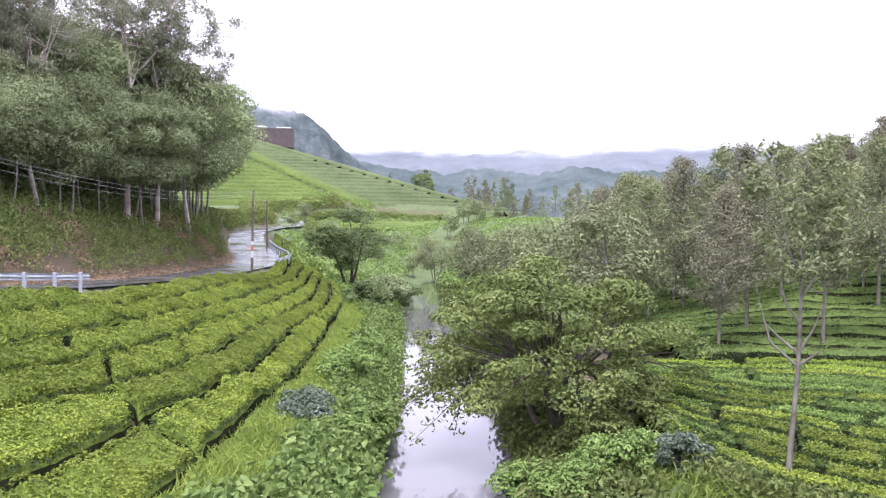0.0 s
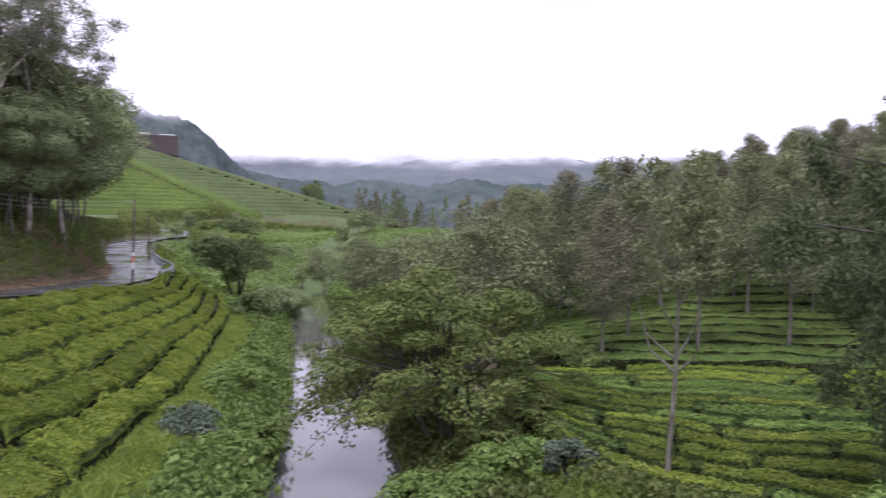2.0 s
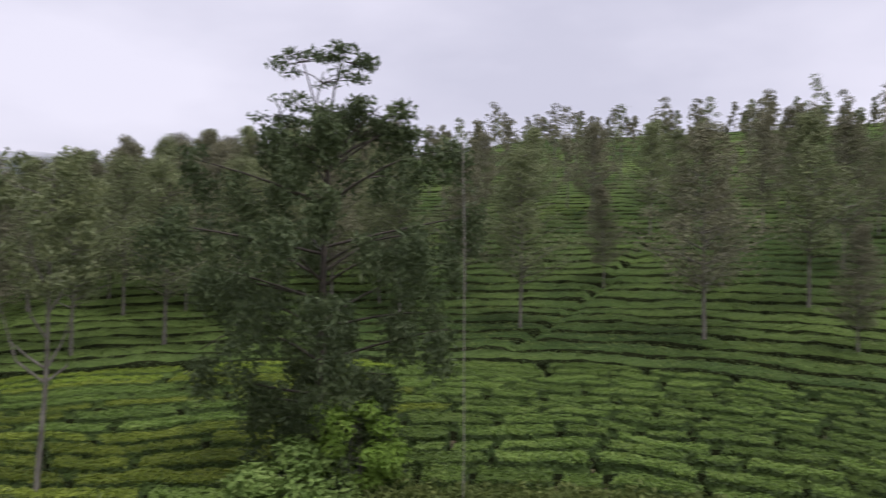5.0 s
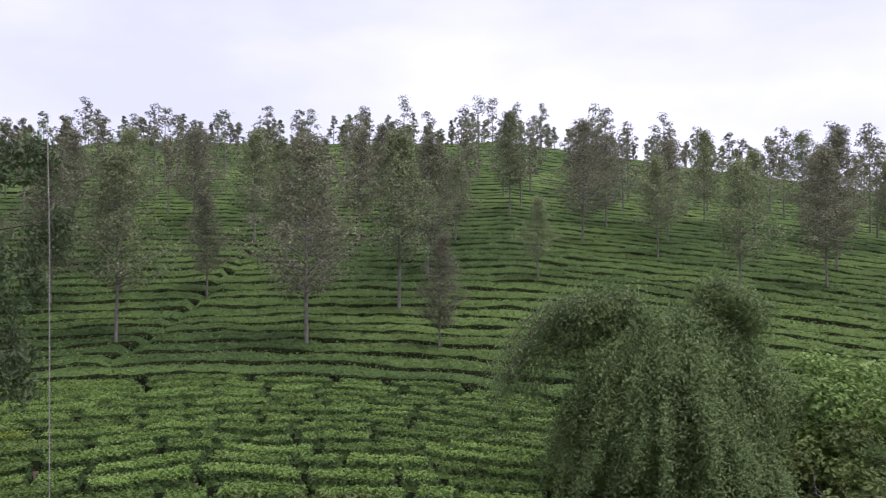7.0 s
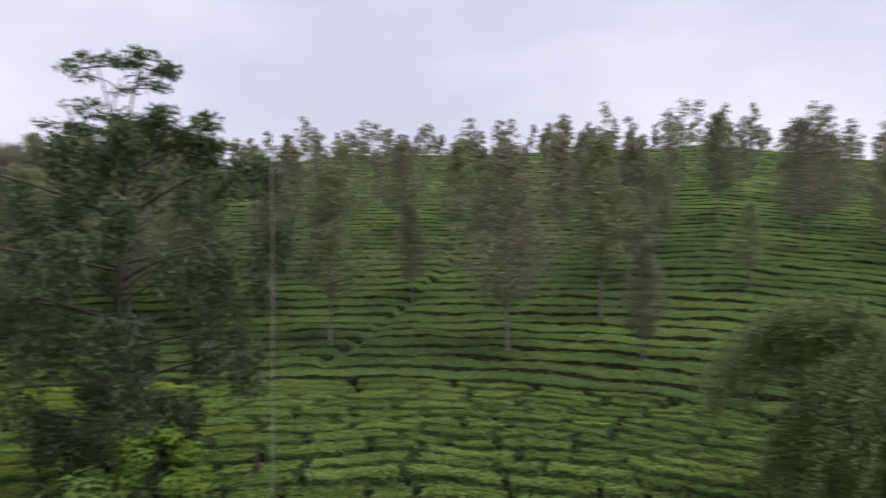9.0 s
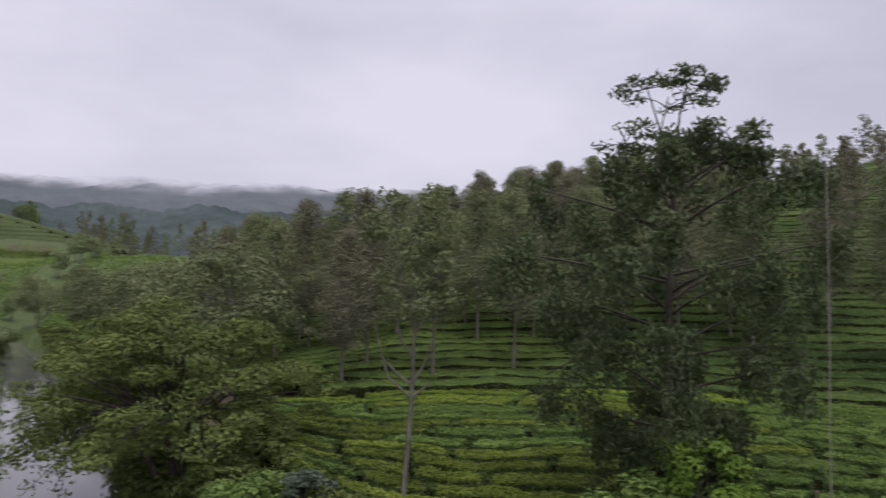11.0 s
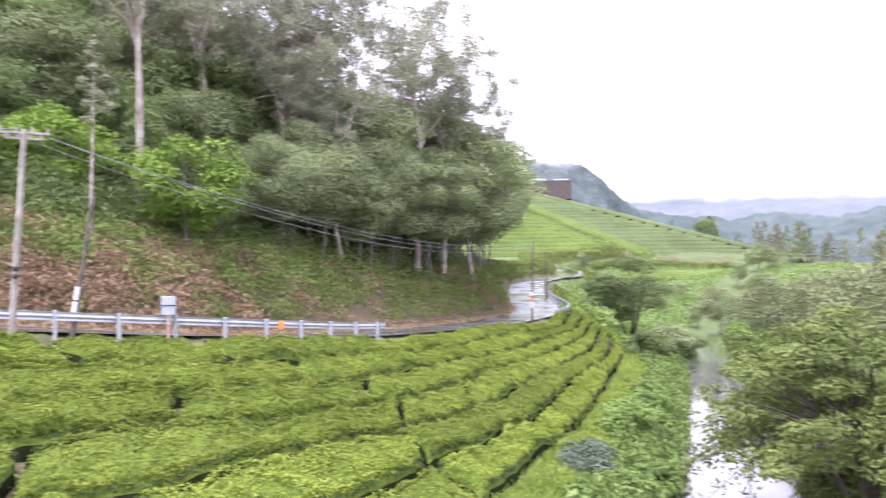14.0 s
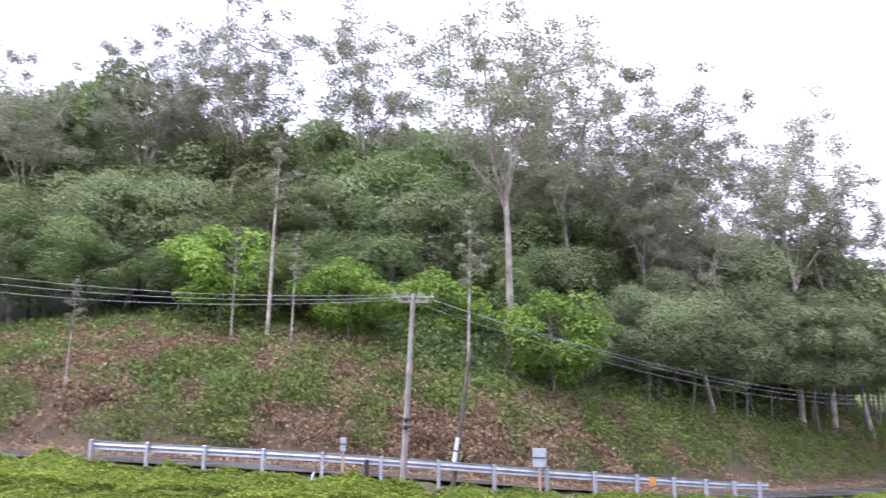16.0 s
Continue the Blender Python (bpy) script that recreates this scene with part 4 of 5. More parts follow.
def bamboo(at):
    """A bamboo clump: a mound of hanging leafy culms, with two plumes that arch out of its top."""
    rng = np.random.default_rng(24)
    ob = tagged(new("bamboo_clump"), "feathery green bamboo clump with arching culms", "bamboo")
    ob.matrix_basis = at
    pts, face = [], []

    def girth(z):
        return np.interp(z, [0, 1.5, 3, 4.2, 5.0, 5.6, 5.9], [3.0, 3.3, 3.1, 2.6, 2.0, 1.2, 0.4])

    def culm(path, rad):
        v, f = tube(path, np.linspace(rad, 0.008, len(path)), 5)
        part("culm", mesh_of("culm", v, f, M_BARK, True), None, ob)

    def feather(path, n, wide, hang, out):
        i = rng.integers(1, len(path), n)
        w = np.where(i > len(path) - 3, 0.6, 1.0)[:, None]
        c = path[i] + (path[i] - path[i - 1]) * rng.uniform(-1, 0, (n, 1)) + rng.normal(size=(n, 3)) * wide * w
        c[:, 2] -= rng.uniform(0, 1, n) ** 1.6 * hang
        pts.append(c)
        face.append((c - path[i] + np.array([0, 0, 0.12])) * 1.5 + out)

    # culms inside, and cascades laid over the mound
    for k in range(46):
        a, z = rng.uniform(0, 6.283), rng.uniform(3.4, 5.4)
        o = girth(z) * rng.uniform(0.2, 0.8)
        d = np.array([math.cos(a), math.sin(a), 0])
        culm(bend(d * 0.5 * rng.uniform(0.2, 1) + (0, 0, -0.2), d * o + (0, 0, z), 0.02, rng, 0.2, 8), 0.035)
    for k in range(480):
        a = rng.uniform(0, 6.283)
        z = 5.7 * rng.uniform(0.06, 1.0) ** 0.75
        d = np.array([math.cos(a), math.sin(a), 0])
        lump = 1 + 0.13 * math.sin(3 * a + 1.2 * z) + rng.normal() * 0.11
        t = np.linspace(0, 1, 7)
        zz = np.maximum(z - (0.25 + 1.7 * t) * t * rng.uniform(0.6, 1.1), 0.05)
        rr = girth(z) * lump * (0.72 + 0.2 * t) + (girth(zz) - girth(z)) * lump * t
        path = d * rr[:, None] + np.stack([0 * t, 0 * t, zz + 0.1 * np.sin(np.pi * t)], -1)
        feather(path, 360, 0.15, 0.45, d * 0.6 + np.array([0, 0, 0.55]))
    # leaves inside, so that the clump is not hollow
    c = cloud((0, 0, 2.4), (2.3, 2.3, 2.4), 9000, rng, 0.3)
    pts.append(c[c[:, 2] > 0.1])
    face.append(rng.normal(size=(len(pts[-1]), 3)))
    # the plumes: reach along y, top height, height of the tip
    for y0, y1, top, tip, n in ((0.6, 5.7, 6.1, 3.4, 9), (0.5, 3.4, 6.2, 4.3, 9), (0.8, 5.0, 5.9, 2.7, 7), (-0.4, -2.7, 6.6, 5.6, 7), (-0.5, -2.2, 6.3, 5.0, 7)):
        for k in range(n):
            e = y0 + (y1 - y0) * rng.uniform(0.75, 1.04)
            x1 = rng.normal() * 0.55
            t = np.linspace(0, 1, 14)
            h = rng.uniform(0.93, 1.02)
            z = np.interp(t, [0, 0.2, 0.4, 0.58, 0.75, 0.9, 1], np.array([2.2, 4.4, 0.97 * top, top, 0.96 * top - 0.04 * tip, (top + tip) / 2, tip]) * h)
            z = np.convolve(np.pad(z, 1, "edge"), [0.25, 0.5, 0.25], "valid")
            path = np.stack([x1 * t, y0 * 0.6 + (e - y0 * 0.6) * t**1.35, z], -1)
            culm(path, 0.03)
            feather(path[4:], 1150, 0.2, 0.6, np.array([0, 0, 0.7]))
    v, f = leaves(np.concatenate(pts), 0.125, 0.036, rng, 0.6, 0.6, 0.35, np.concatenate(face), 0.0)
    part("foliage", mesh_of("foliage", v, f, M_BAMBOO), None, ob)


def forked_sapling(at):
    """A slim pale sapling: bare candelabra of branches at mid height, thin crown above."""
    rng = np.random.default_rng(23)
    wood = [tube([(0, 0, -0.3), (0.12, 0, 1.5), (0.28, 0, 3.6), (0.32, 0, 4.6), (0.36, 0, 6.6), (0.42, 0, 9.0), (0.5, 0, 10.6)], [0.1, 0.08, 0.068, 0.06, 0.046, 0.03, 0.012], 8)]
    for (x0, z0), (x1, z1), (x2, z2), dy in (((0.3, 3.9), (-0.5, 4.6), (-0.95, 6.4), 0.3), ((0.3, 3.95), (0.85, 4.4), (1.0, 5.4), -0.3), ((0.33, 5.2), (-0.1, 5.9), (-0.35, 7.3), -0.4),
                                             ((0.33, 4.3), (-0.2, 4.7), (-0.7, 5.2), 0.5), ((0.36, 6.0), (0.8, 6.7), (0.95, 7.4), 0.2), ((0.34, 4.4), (0.7, 5.0), (1.0, 5.9), 0.4), ((0.36, 6.6), (0.0, 7.4), (-0.2, 8.4), 0.1)):
        wood.append(tube([(x0, 0, z0), (x1, dy * 0.6, z1), ((x1 + x2) / 2 * 1.02, dy * 0.9, (z1 + z2) / 2), (x2, dy, z2)], [0.045, 0.035, 0.024, 0.01], 6))
    pts = []
    for k in range(34):
        z = rng.uniform(6.6, 10.8)
        r = np.interp(z, [6.6, 8, 9.5, 10.8], [1.4, 2.0, 1.6, 0.5])
        c = np.array([0.42 + rng.normal() * r * 0.55, rng.normal() * r * 0.55, z])
        wood.append(tube(bend((0.42, 0, z - 0.5), c, 0.05, rng, steps=4), np.linspace(0.014, 0.005, 4), 4))
        pts.append(cloud(c, (0.5, 0.5, 0.4), 95, rng, 0.1))
    return finish_tree("forked_sapling", wood, [leaves(np.concatenate(pts), 0.2, 0.1, rng, 0.2, 0.5)], M_BARK_PALE, [M_OAK_GREEN], "slim pale sapling with bare forked branches and thin crown", "tree", "", at)


def river_tree(at):
    """The spreading tree on the bank: several crooked stems, a broad dome, thin twigs trailing over the water."""
    rng = np.random.default_rng(21)
    wood, pts, face = [], [], []
    for k in range(5):
        a = k * 1.3
        wood.append(tube(bend((0.25 * math.cos(a), 0.25 * math.sin(a), -0.4), (2.0 * math.cos(a), 2.0 * math.sin(a), 3.6), 0.08, rng, steps=8), np.linspace(0.15, 0.05, 8), 7))
    for k in range(125):
        a = rng.uniform(0, 6.283)
        q = rng.uniform(0, 1) ** 0.55
        x, y = 4.9 * q * math.cos(a), 4.4 * q * math.sin(a)
        zt = 6.3 - 2.9 * q**2.2
        c = np.array([x, y, zt - rng.uniform(0, 1) ** 1.4 * (4.2 - 1.5 * q)])
        cr = rng.uniform(0.55, 1.0)
        p, w = pad(c, cr, 0.55, 300, rng)
        pts.append(p)
        face.append(w)
        if k % 2 == 0:
            wood.append(tube(bend((x * 0.3, y * 0.3, 2.6), c, 0.08, rng, 0.2), np.linspace(0.06, 0.012, 6), 5))
    for k in range(16):
        e = np.array([-rng.uniform(3.6, 5.9), rng.uniform(-2.5, 0.5), rng.uniform(0.1, 2.4)])
        p = bend((-2.2, -0.6, 2.8), e, 0.06, rng, 0.5, 8)
        wood.append(tube(p, np.linspace(0.035, 0.008, 8), 4))
        for q in (3, 4, 5, 6, 7):
            pts.append(p[q] + rng.normal(size=(22, 3)) * np.array([0.2, 0.2, 0.13]))
            face.append(rng.normal(size=(22, 3)))
    return finish_tree("river_tree", wood, [leaves(np.concatenate(pts), 0.165, 0.085, rng, 0.3, 0.8, 0.35, np.concatenate(face))], M_BARK_DARK, [M_RIVER_TREE], "spreading olive-green tree leaning over the river bank", "tree", "", at)


def shrub(seed, h, r, leaf, mat, name, label, at, n=14, per=110, group=""):
    return dense_tree(seed, h, r, 0.0, n, per, leaf, M_BARK, mat, name, label, "shrub", group, at, 0.03, 0.8, 0.035, 4)


def tree_cloud(name, places, mats, label, seed):
    """Far trees past counting, joined: each a thin stem and a tapering cloud of leaves. places: x, y, height."""
    rng = np.random.default_rng(seed)
    stems, pts, face = [], [], []
    for x, y, h in places:
        g = ground_z(x, y)
        stems.append(tube([(x, y, g - 0.3), (x, y, g + h * 0.5), (x, y, g + h * 0.95)], [0.14, 0.09, 0.03], 4))
        for k in range(22):
            t = (k + rng.uniform(0, 1)) / 22
            a, r = rng.uniform(0, 6.28), 0.25 * h * (1 - 0.9 * t) * rng.uniform(0.3, 1.15)
            c = np.array([x + r * math.cos(a), y + r * math.sin(a), g + h * (0.3 + 0.68 * t)])
            cr = 0.058 * h * rng.uniform(0.7, 1.25)
            p, w = pad(c, cr, 0.75, 30, rng)
            pts.append(p)
            face.append(w)
    ob = tagged(new(name), label, "trees", kind="stuff")
    v, f = join(stems)
    part("stems", mesh_of("stems", v, f, M_BARK, True), None, ob)
    v, f = leaves(np.concatenate(pts), 0.34, 0.22, rng, 0.2, 0.6, 0.35, np.concatenate(face))
    me = mesh_of("foliage", v, f, mats[0])
    for m in mats[1:]:
        me.materials.append(m)
    # one leaf colour for each tree
    me.polygons.foreach_set("material_index", np.repeat(rng.integers(0, len(mats), len(places)), 22 * 30).astype(np.int32))
    part("foliage", me, None, ob)


def at_spot(az, d, turn=0, scale=1.0, sink=0.0):
    x, y, z = spot(az, d)
    return Matrix.Translation((x, y, z - sink)) @ Matrix.Rotation(radians(turn), 4, "Z") @ Matrix.Scale(scale, 4)


def put_copy(ob, m):
    """A copy at m, which may scale."""
    c = copy_thing(ob, Matrix())
    c.matrix_basis = m
    return c


# ---- right side: river tree, forked sapling, tall tree, bamboo ----
river_tree(at_spot(8.0, 34.0, 0, 1.14))
tall_tree(at_spot(40.9, 24.5, -40))
forked_sapling(at_spot(22.7, 25.2, -22, 0.93))
bamboo(at_spot(91.6, 24))

OAK_LABEL = "slender silver oak with pale trunk among tea rows"
HIDE = Matrix.Translation((0, 0, -500))
oaks = [oak_tree(30 + k, 12.0, 3.3 + 0.6 * (k % 3), 3.5 + 0.5 * (k % 2), (M_OAK, M_OAK_GREEN, M_OAK, M_OAK_GREEN)[k], M_BARK_PALE, "silver_oak", OAK_LABEL, "silver oaks on the hill", HIDE, 84, 64, 0.17) for k in range(4)]
rng = random.Random(7)
placed = []
# bearing, distance, size
OAKS_NEAR = [(66.6, 52, 1.12), (72.9, 60, 1.12), (75.7, 49, 0.62), (60.0, 68, 0.72), (100.9, 66, 0.9), (95.7, 62, 0.85), (90.6, 76, 0.8), (54.3, 56, 1.05), (82.5, 66, 0.6),
             (18.5, 49, 0.8), (20.2, 54, 0.98), (24.7, 52, 1.0), (30.3, 54, 1.0), (27.8, 62, 0.98), (14, 62, 0.9), (16.2, 66, 1.0), (35, 58, 1.0), (46, 60, 1.0), (50.5, 66, 0.95)]
for az, d, s in OAKS_NEAR:
    put_copy(oaks[rng.randrange(4)], at_spot(az, d, rng.uniform(0, 360), s))
    placed.append((d * math.sin(radians(az)), d * math.cos(radians(az))))
tries = 0
far = []
while len(placed) < 640 and tries < 30000:
    tries += 1
    az, d = rng.uniform(3, 112), rng.uniform(62, 185)
    if rng.random() < 0.45:
        az = rng.uniform(5, 46)
    x, y = d * math.sin(radians(az)), d * math.cos(radians(az))
    if x < 12 + max(0, y - 60) * 0.12 or min(math.hypot(x - a, y - b) for a, b in placed) < (3.7 if az < 46 else 7.5 if d > 125 else 5.6 if d > 90 else 8.5):
        continue
    placed.append((x, y))
    if d < 98:
        put_copy(oaks[rng.randrange(4)], at_spot(az, d, rng.uniform(0, 360), rng.uniform(0.7, 1.05)))
    else:
        far.append((x, y, 11.5 * (rng.uniform(0.75, 1.15) if d < 140 else rng.uniform(0.55, 0.95) if az < 46 else rng.uniform(0.45, 0.7))))
for k in range(34):
    az = 48 + 1.7 * k + rng.uniform(-0.8, 0.8)
    d = rng.uniform(168, 178)
    far.append((d * math.sin(radians(az)), d * math.cos(radians(az)), rng.uniform(3.2, 6.6)))
tree_cloud("far_silver_oaks", far, [M_OAK, M_OAK_GREEN, M_OAK], "distant silver oaks scattered over the upper hill", 9)
for k, ob in enumerate(oaks):
    ob.matrix_basis = at_spot(28 + 2.5 * k, 76 + 5 * k)

# broad trees at the edge of the right-hand wood
broad = dense_tree(26, 9.0, 3.6, 2.2, 40, 150, 0.26, M_BARK, M_OAK_GREEN, "broad_tree", "loose olive-brown tree at the edge of the wood", "tree", "broad trees by the tea field", at_spot(11.5, 52), 0.04, 0.7, 0.13, 3)
for az, d, s in ((8.5, 62, 0.95), (5.0, 76, 0.85), (3.2, 88, 0.85), (1.6, 104, 0.8), (-0.6, 124, 0.8), (6.4, 92, 0.95), (10.2, 74, 1.0), (4.2, 112, 0.95), (2.3, 132, 0.95)):
    put_copy(broad, at_spot(az, d, rng.uniform(0, 360), s))

# ---- left side: wood above the road ----
CREST_AZ = [-84, -67, -60, -56, -50, -44.5, -41, -35, -31.6, -27.8, -20.7, -15.7, -13]
CREST_EL = [22, 22, 21, 21.5, 20.5, 22, 21, 19, 16, 14, 12.3, 10.6, 7.3]
woods = []
for k in range(6):
    woods.append(dense_tree(50 + k, 11.0, 4.0, 3.3 if k in (1, 4) else 2.0, 42, 430, 0.2, (M_BARK, M_BARK_PALE, M_BARK_DARK)[k % 3], (M_FOREST, M_FOREST_GREY, M_FOREST, M_FOREST_OLIVE, M_FOREST_GREY, M_FOREST)[k], "forest_tree",
                            ("dense dark green forest tree above the road", "grey-green wattle tree with pale trunk above the road", "dense dark green forest tree above the road", "olive-brown forest tree above the road", "grey-green wattle tree with pale trunk above the road", "dense dark green forest tree above the road")[k], "tree", "forest trees above the road", HIDE, 0.04, 0.7, 0.115, 1))
far_woods = [dense_tree(56 + k, 11.0, 4.0, 2.5, 32, 150, 0.36, M_BARK, (M_FOREST, M_FOREST_GREY, M_FOREST)[k], "forest_tree", "dense dark green forest tree above the road", "tree", "forest trees above the road", HIDE, 0.04, 0.7, 0.13, 1) for k in range(3)]
gums = [gum_tree(60 + k, 19.0, 4.6, "gum_tree", "tall pale-barked gum tree with sparse grey foliage", "gum trees above the road", HIDE, 0.235) for k in range(4)]
placed = []
tries = 0
N_ROAD = len(ROAD_FINE) - 1
while len(placed) < 185 and tries < 14000:
    tries += 1
    u = rng.uniform(0.06, 0.79) * RS
    near_end = u > 0.56 * RS
    w = rng.uniform(9.0 if near_end else 15.0, 30 if near_end else 50)
    i = int(u * N_ROAD)
    p, e = ROAD_FINE[i], (ROAD_FINE[i + 1] - ROAD_FINE[i])[:2]
    e = e / np.linalg.norm(e)
    x, y = p[0] - e[1] * w, p[1] + e[0] * w
    az, d = math.degrees(math.atan2(x, y)), math.hypot(x, y)
    if az > -13.8 or az < -88 or (-56 < az < -32 and w < 18) or (placed and min(math.hypot(x - a, y - b) for a, b in placed) < 3.6):
        continue
    placed.append((x, y))
    g = ground_z(x, y)
    share = np.interp(w, [9, 16, 30], [0.6, 0.66, 1.0]) * rng.uniform(0.85, 1.04)
    if d > 66:
        share = rng.uniform(0.75, 1.05)
    h = 9 + d * math.tan(radians(float(np.interp(az, CREST_AZ, CREST_EL)) * share)) - g
    h = max(5.5, min(19.0, h))
    pick = rng.randrange(6) if az < -36 else rng.choice([1, 4, 1, 4, 1, 3])
    m = Matrix.Translation((x, y, g)) @ Matrix.Rotation(rng.uniform(0, 6.28), 4, "Z") @ Matrix.Scale(h / 11.0, 4)
    put_copy(far_woods[pick % 3] if w > 27 else woods[pick], m)
# front row of wattles along the top of the bank
for k in range(30):
    u = (0.4 + 0.36 * k / 30 + rng.uniform(-0.004, 0.004)) * RS
    i = int(u * N_ROAD)
    p, e = ROAD_FINE[i] + (ROAD_FINE[i + 1] - ROAD_FINE[i]) * (u * N_ROAD - i), (ROAD_FINE[i + 1] - ROAD_FINE[i])[:2]
    e = e / np.linalg.norm(e)
    w = rng.uniform(10.5, 14.5)
    x, y = p[0] - e[1] * w, p[1] + e[0] * w
    az, d = math.degrees(math.atan2(x, y)), math.hypot(x, y)
    g = ground_z(x, y)
    h = max(5.5, min(11.5, 9 + d * math.tan(radians(float(np.interp(az, [-34, -28, -20, -14], [9.0, 10.5, 9.6, 6.5])) * rng.uniform(0.85, 1.1))) - g))
    put_copy(woods[rng.choice([1, 4])], Matrix.Translation((x, y, g)) @ Matrix.Rotation(rng.uniform(0, 6.28), 4, "Z") @ Matrix.Scale(h / 11.0, 4))
for az, d, el in ((-58.3, 58, 29), (-50, 64, 29.5), (-39.5, 51, 30), (-36.5, 60, 27), (-28.4, 66, 24.5), (-25.6, 72, 23.5), (-21, 78, 22), (-19.2, 82, 19), (-17.0, 86, 14.5), (-65.5, 62, 25.5), (-61.6, 66, 24.5), (-72, 62, 23)):
    x, y, g = spot(az, d)
    h = 9 + d * math.tan(radians(el)) - g
    put_copy(gums[rng.randrange(4)], at_spot(az, d, rng.uniform(0, 360), h / 19.5))
for k, ob in enumerate(woods + far_woods + gums):
    ob.matrix_basis = at_spot(-80 + 4.5 * k, 64, 40 * k, 1.0)
bright = dense_tree(70, 5.0, 2.3, 1.0, 34, 240, 0.19, M_BARK, M_BRIGHT, "bright_tree", "small round tree with bright young green leaves", "tree", "bright young trees on the bank", at_spot(-36.6, 45.5, 0, 1.3), 0.03, 0.7, 0.09)
for az, d, s in ((-50.9, 44, 1.05), (-44.8, 46, 1.15), (-59.5, 47, 1.3)):
    put_copy(bright, at_spot(az, d, 90 + az * 7, s))
slim = oak_tree(71, 13.0, 1.3, 8.0, M_GUM, M_BARK_GUM, "slim_tree", "slim bare-stemmed tree with a small crown", "slim trees on the bank", at_spot(-56.2, 44), 26, 12)
for az, d, s in ((-42.4, 41, 0.75), (-54.6, 43, 0.5), (-68.5, 42, 0.45), (-58.6, 44.5, 0.5)):
    put_copy(slim, at_spot(az, d, 50 * d, s))


# ---- guard rails, poles, wires, signs ----
def box(sx, sy, sz, at=(0, 0, 0), bevel=0.01):
    bm = bmesh.new()
    bmesh.ops.create_cube(bm, size=1.0)
    bmesh.ops.scale(bm, vec=(sx, sy, sz), verts=bm.verts)
    bmesh.ops.translate(bm, vec=at, verts=bm.verts)
    if bevel:
        bmesh.ops.bevel(bm, geom=bm.edges[:], offset=bevel, segments=1, affect="EDGES")
    return bm


def road_frames(u0, u1, step, off):
    """Points every step metres along the outer edge of the road, off metres beyond it, with the way on."""
    p = along(ROAD, np.linspace(u0, u1, 900))
    s = np.concatenate([[0], np.cumsum(np.linalg.norm(np.diff(p[:, :2], axis=0), axis=1))])
    t = np.arange(0, s[-1], step)
    q = np.stack([np.interp(t, s, p[:, k]) for k in range(3)], -1)
    w = np.gradient(q[:, :2], axis=0)
    w /= np.linalg.norm(w, axis=1)[:, None]
    q[:, 0] += w[:, 1] * off
    q[:, 1] -= w[:, 0] * off
    return q, w


def guard_rail(u0, u1, label, off=0.35):
    """A W-beam rail on steel posts."""
    ob = tagged(new("guard_rail"), label, "guard rail")
    q, w = road_frames(u0, u1, 2.0, off)
    post = bpy.data.meshes.new("post")
    bm = box(0.11, 0.15, 1.15, (0, 0, 0.2), 0.012)
    bm.to_mesh(post)
    bm.free()
    for (x, y, z), (a, b) in zip(q, w):
        o = part("post", post, M_STEEL, ob)
        o.matrix_basis = Matrix.Translation((x, y, z)) @ Matrix.Rotation(math.atan2(b, a), 4, "Z") @ Matrix.Translation((0, -0.09, 0))
    f, w = road_frames(u0, u1, 0.5, off)
    n = len(f)
    prof = [(0.0, 0.44), (0.07, 0.475), (0.07, 0.535), (0.0, 0.58), (0.0, 0.60), (0.07, 0.645), (0.07, 0.705), (0.0, 0.74), (-0.012, 0.74), (0.05, 0.70), (0.05, 0.65), (-0.014, 0.6), (-0.014, 0.58), (0.05, 0.53), (0.05, 0.48), (-0.012, 0.44)]
    k = len(prof)
    v = np.stack([np.stack([f[:, 0] - w[:, 1] * (o - 0.0), f[:, 1] + w[:, 0] * (o - 0.0), f[:, 2] + h], -1) for o, h in prof], 1).reshape(-1, 3)
    i, j = np.meshgrid(np.arange(n - 1), np.arange(k), indexing="ij")
    fc = np.stack([i * k + j, i * k + (j + 1) % k, (i + 1) * k + (j + 1) % k, (i + 1) * k + j], -1).reshape(-1, 4)
    part("beam", mesh_of("beam", v, fc, M_STEEL, True), None, ob, "galvanised corrugated beam")
    return q


q = guard_rail(0.222 * RS, 0.402 * RS, "galvanised steel guard rail on posts beside the road")
guard_rail(0.585 * RS, 0.7 * RS, "low steel guard rail round the road bend")


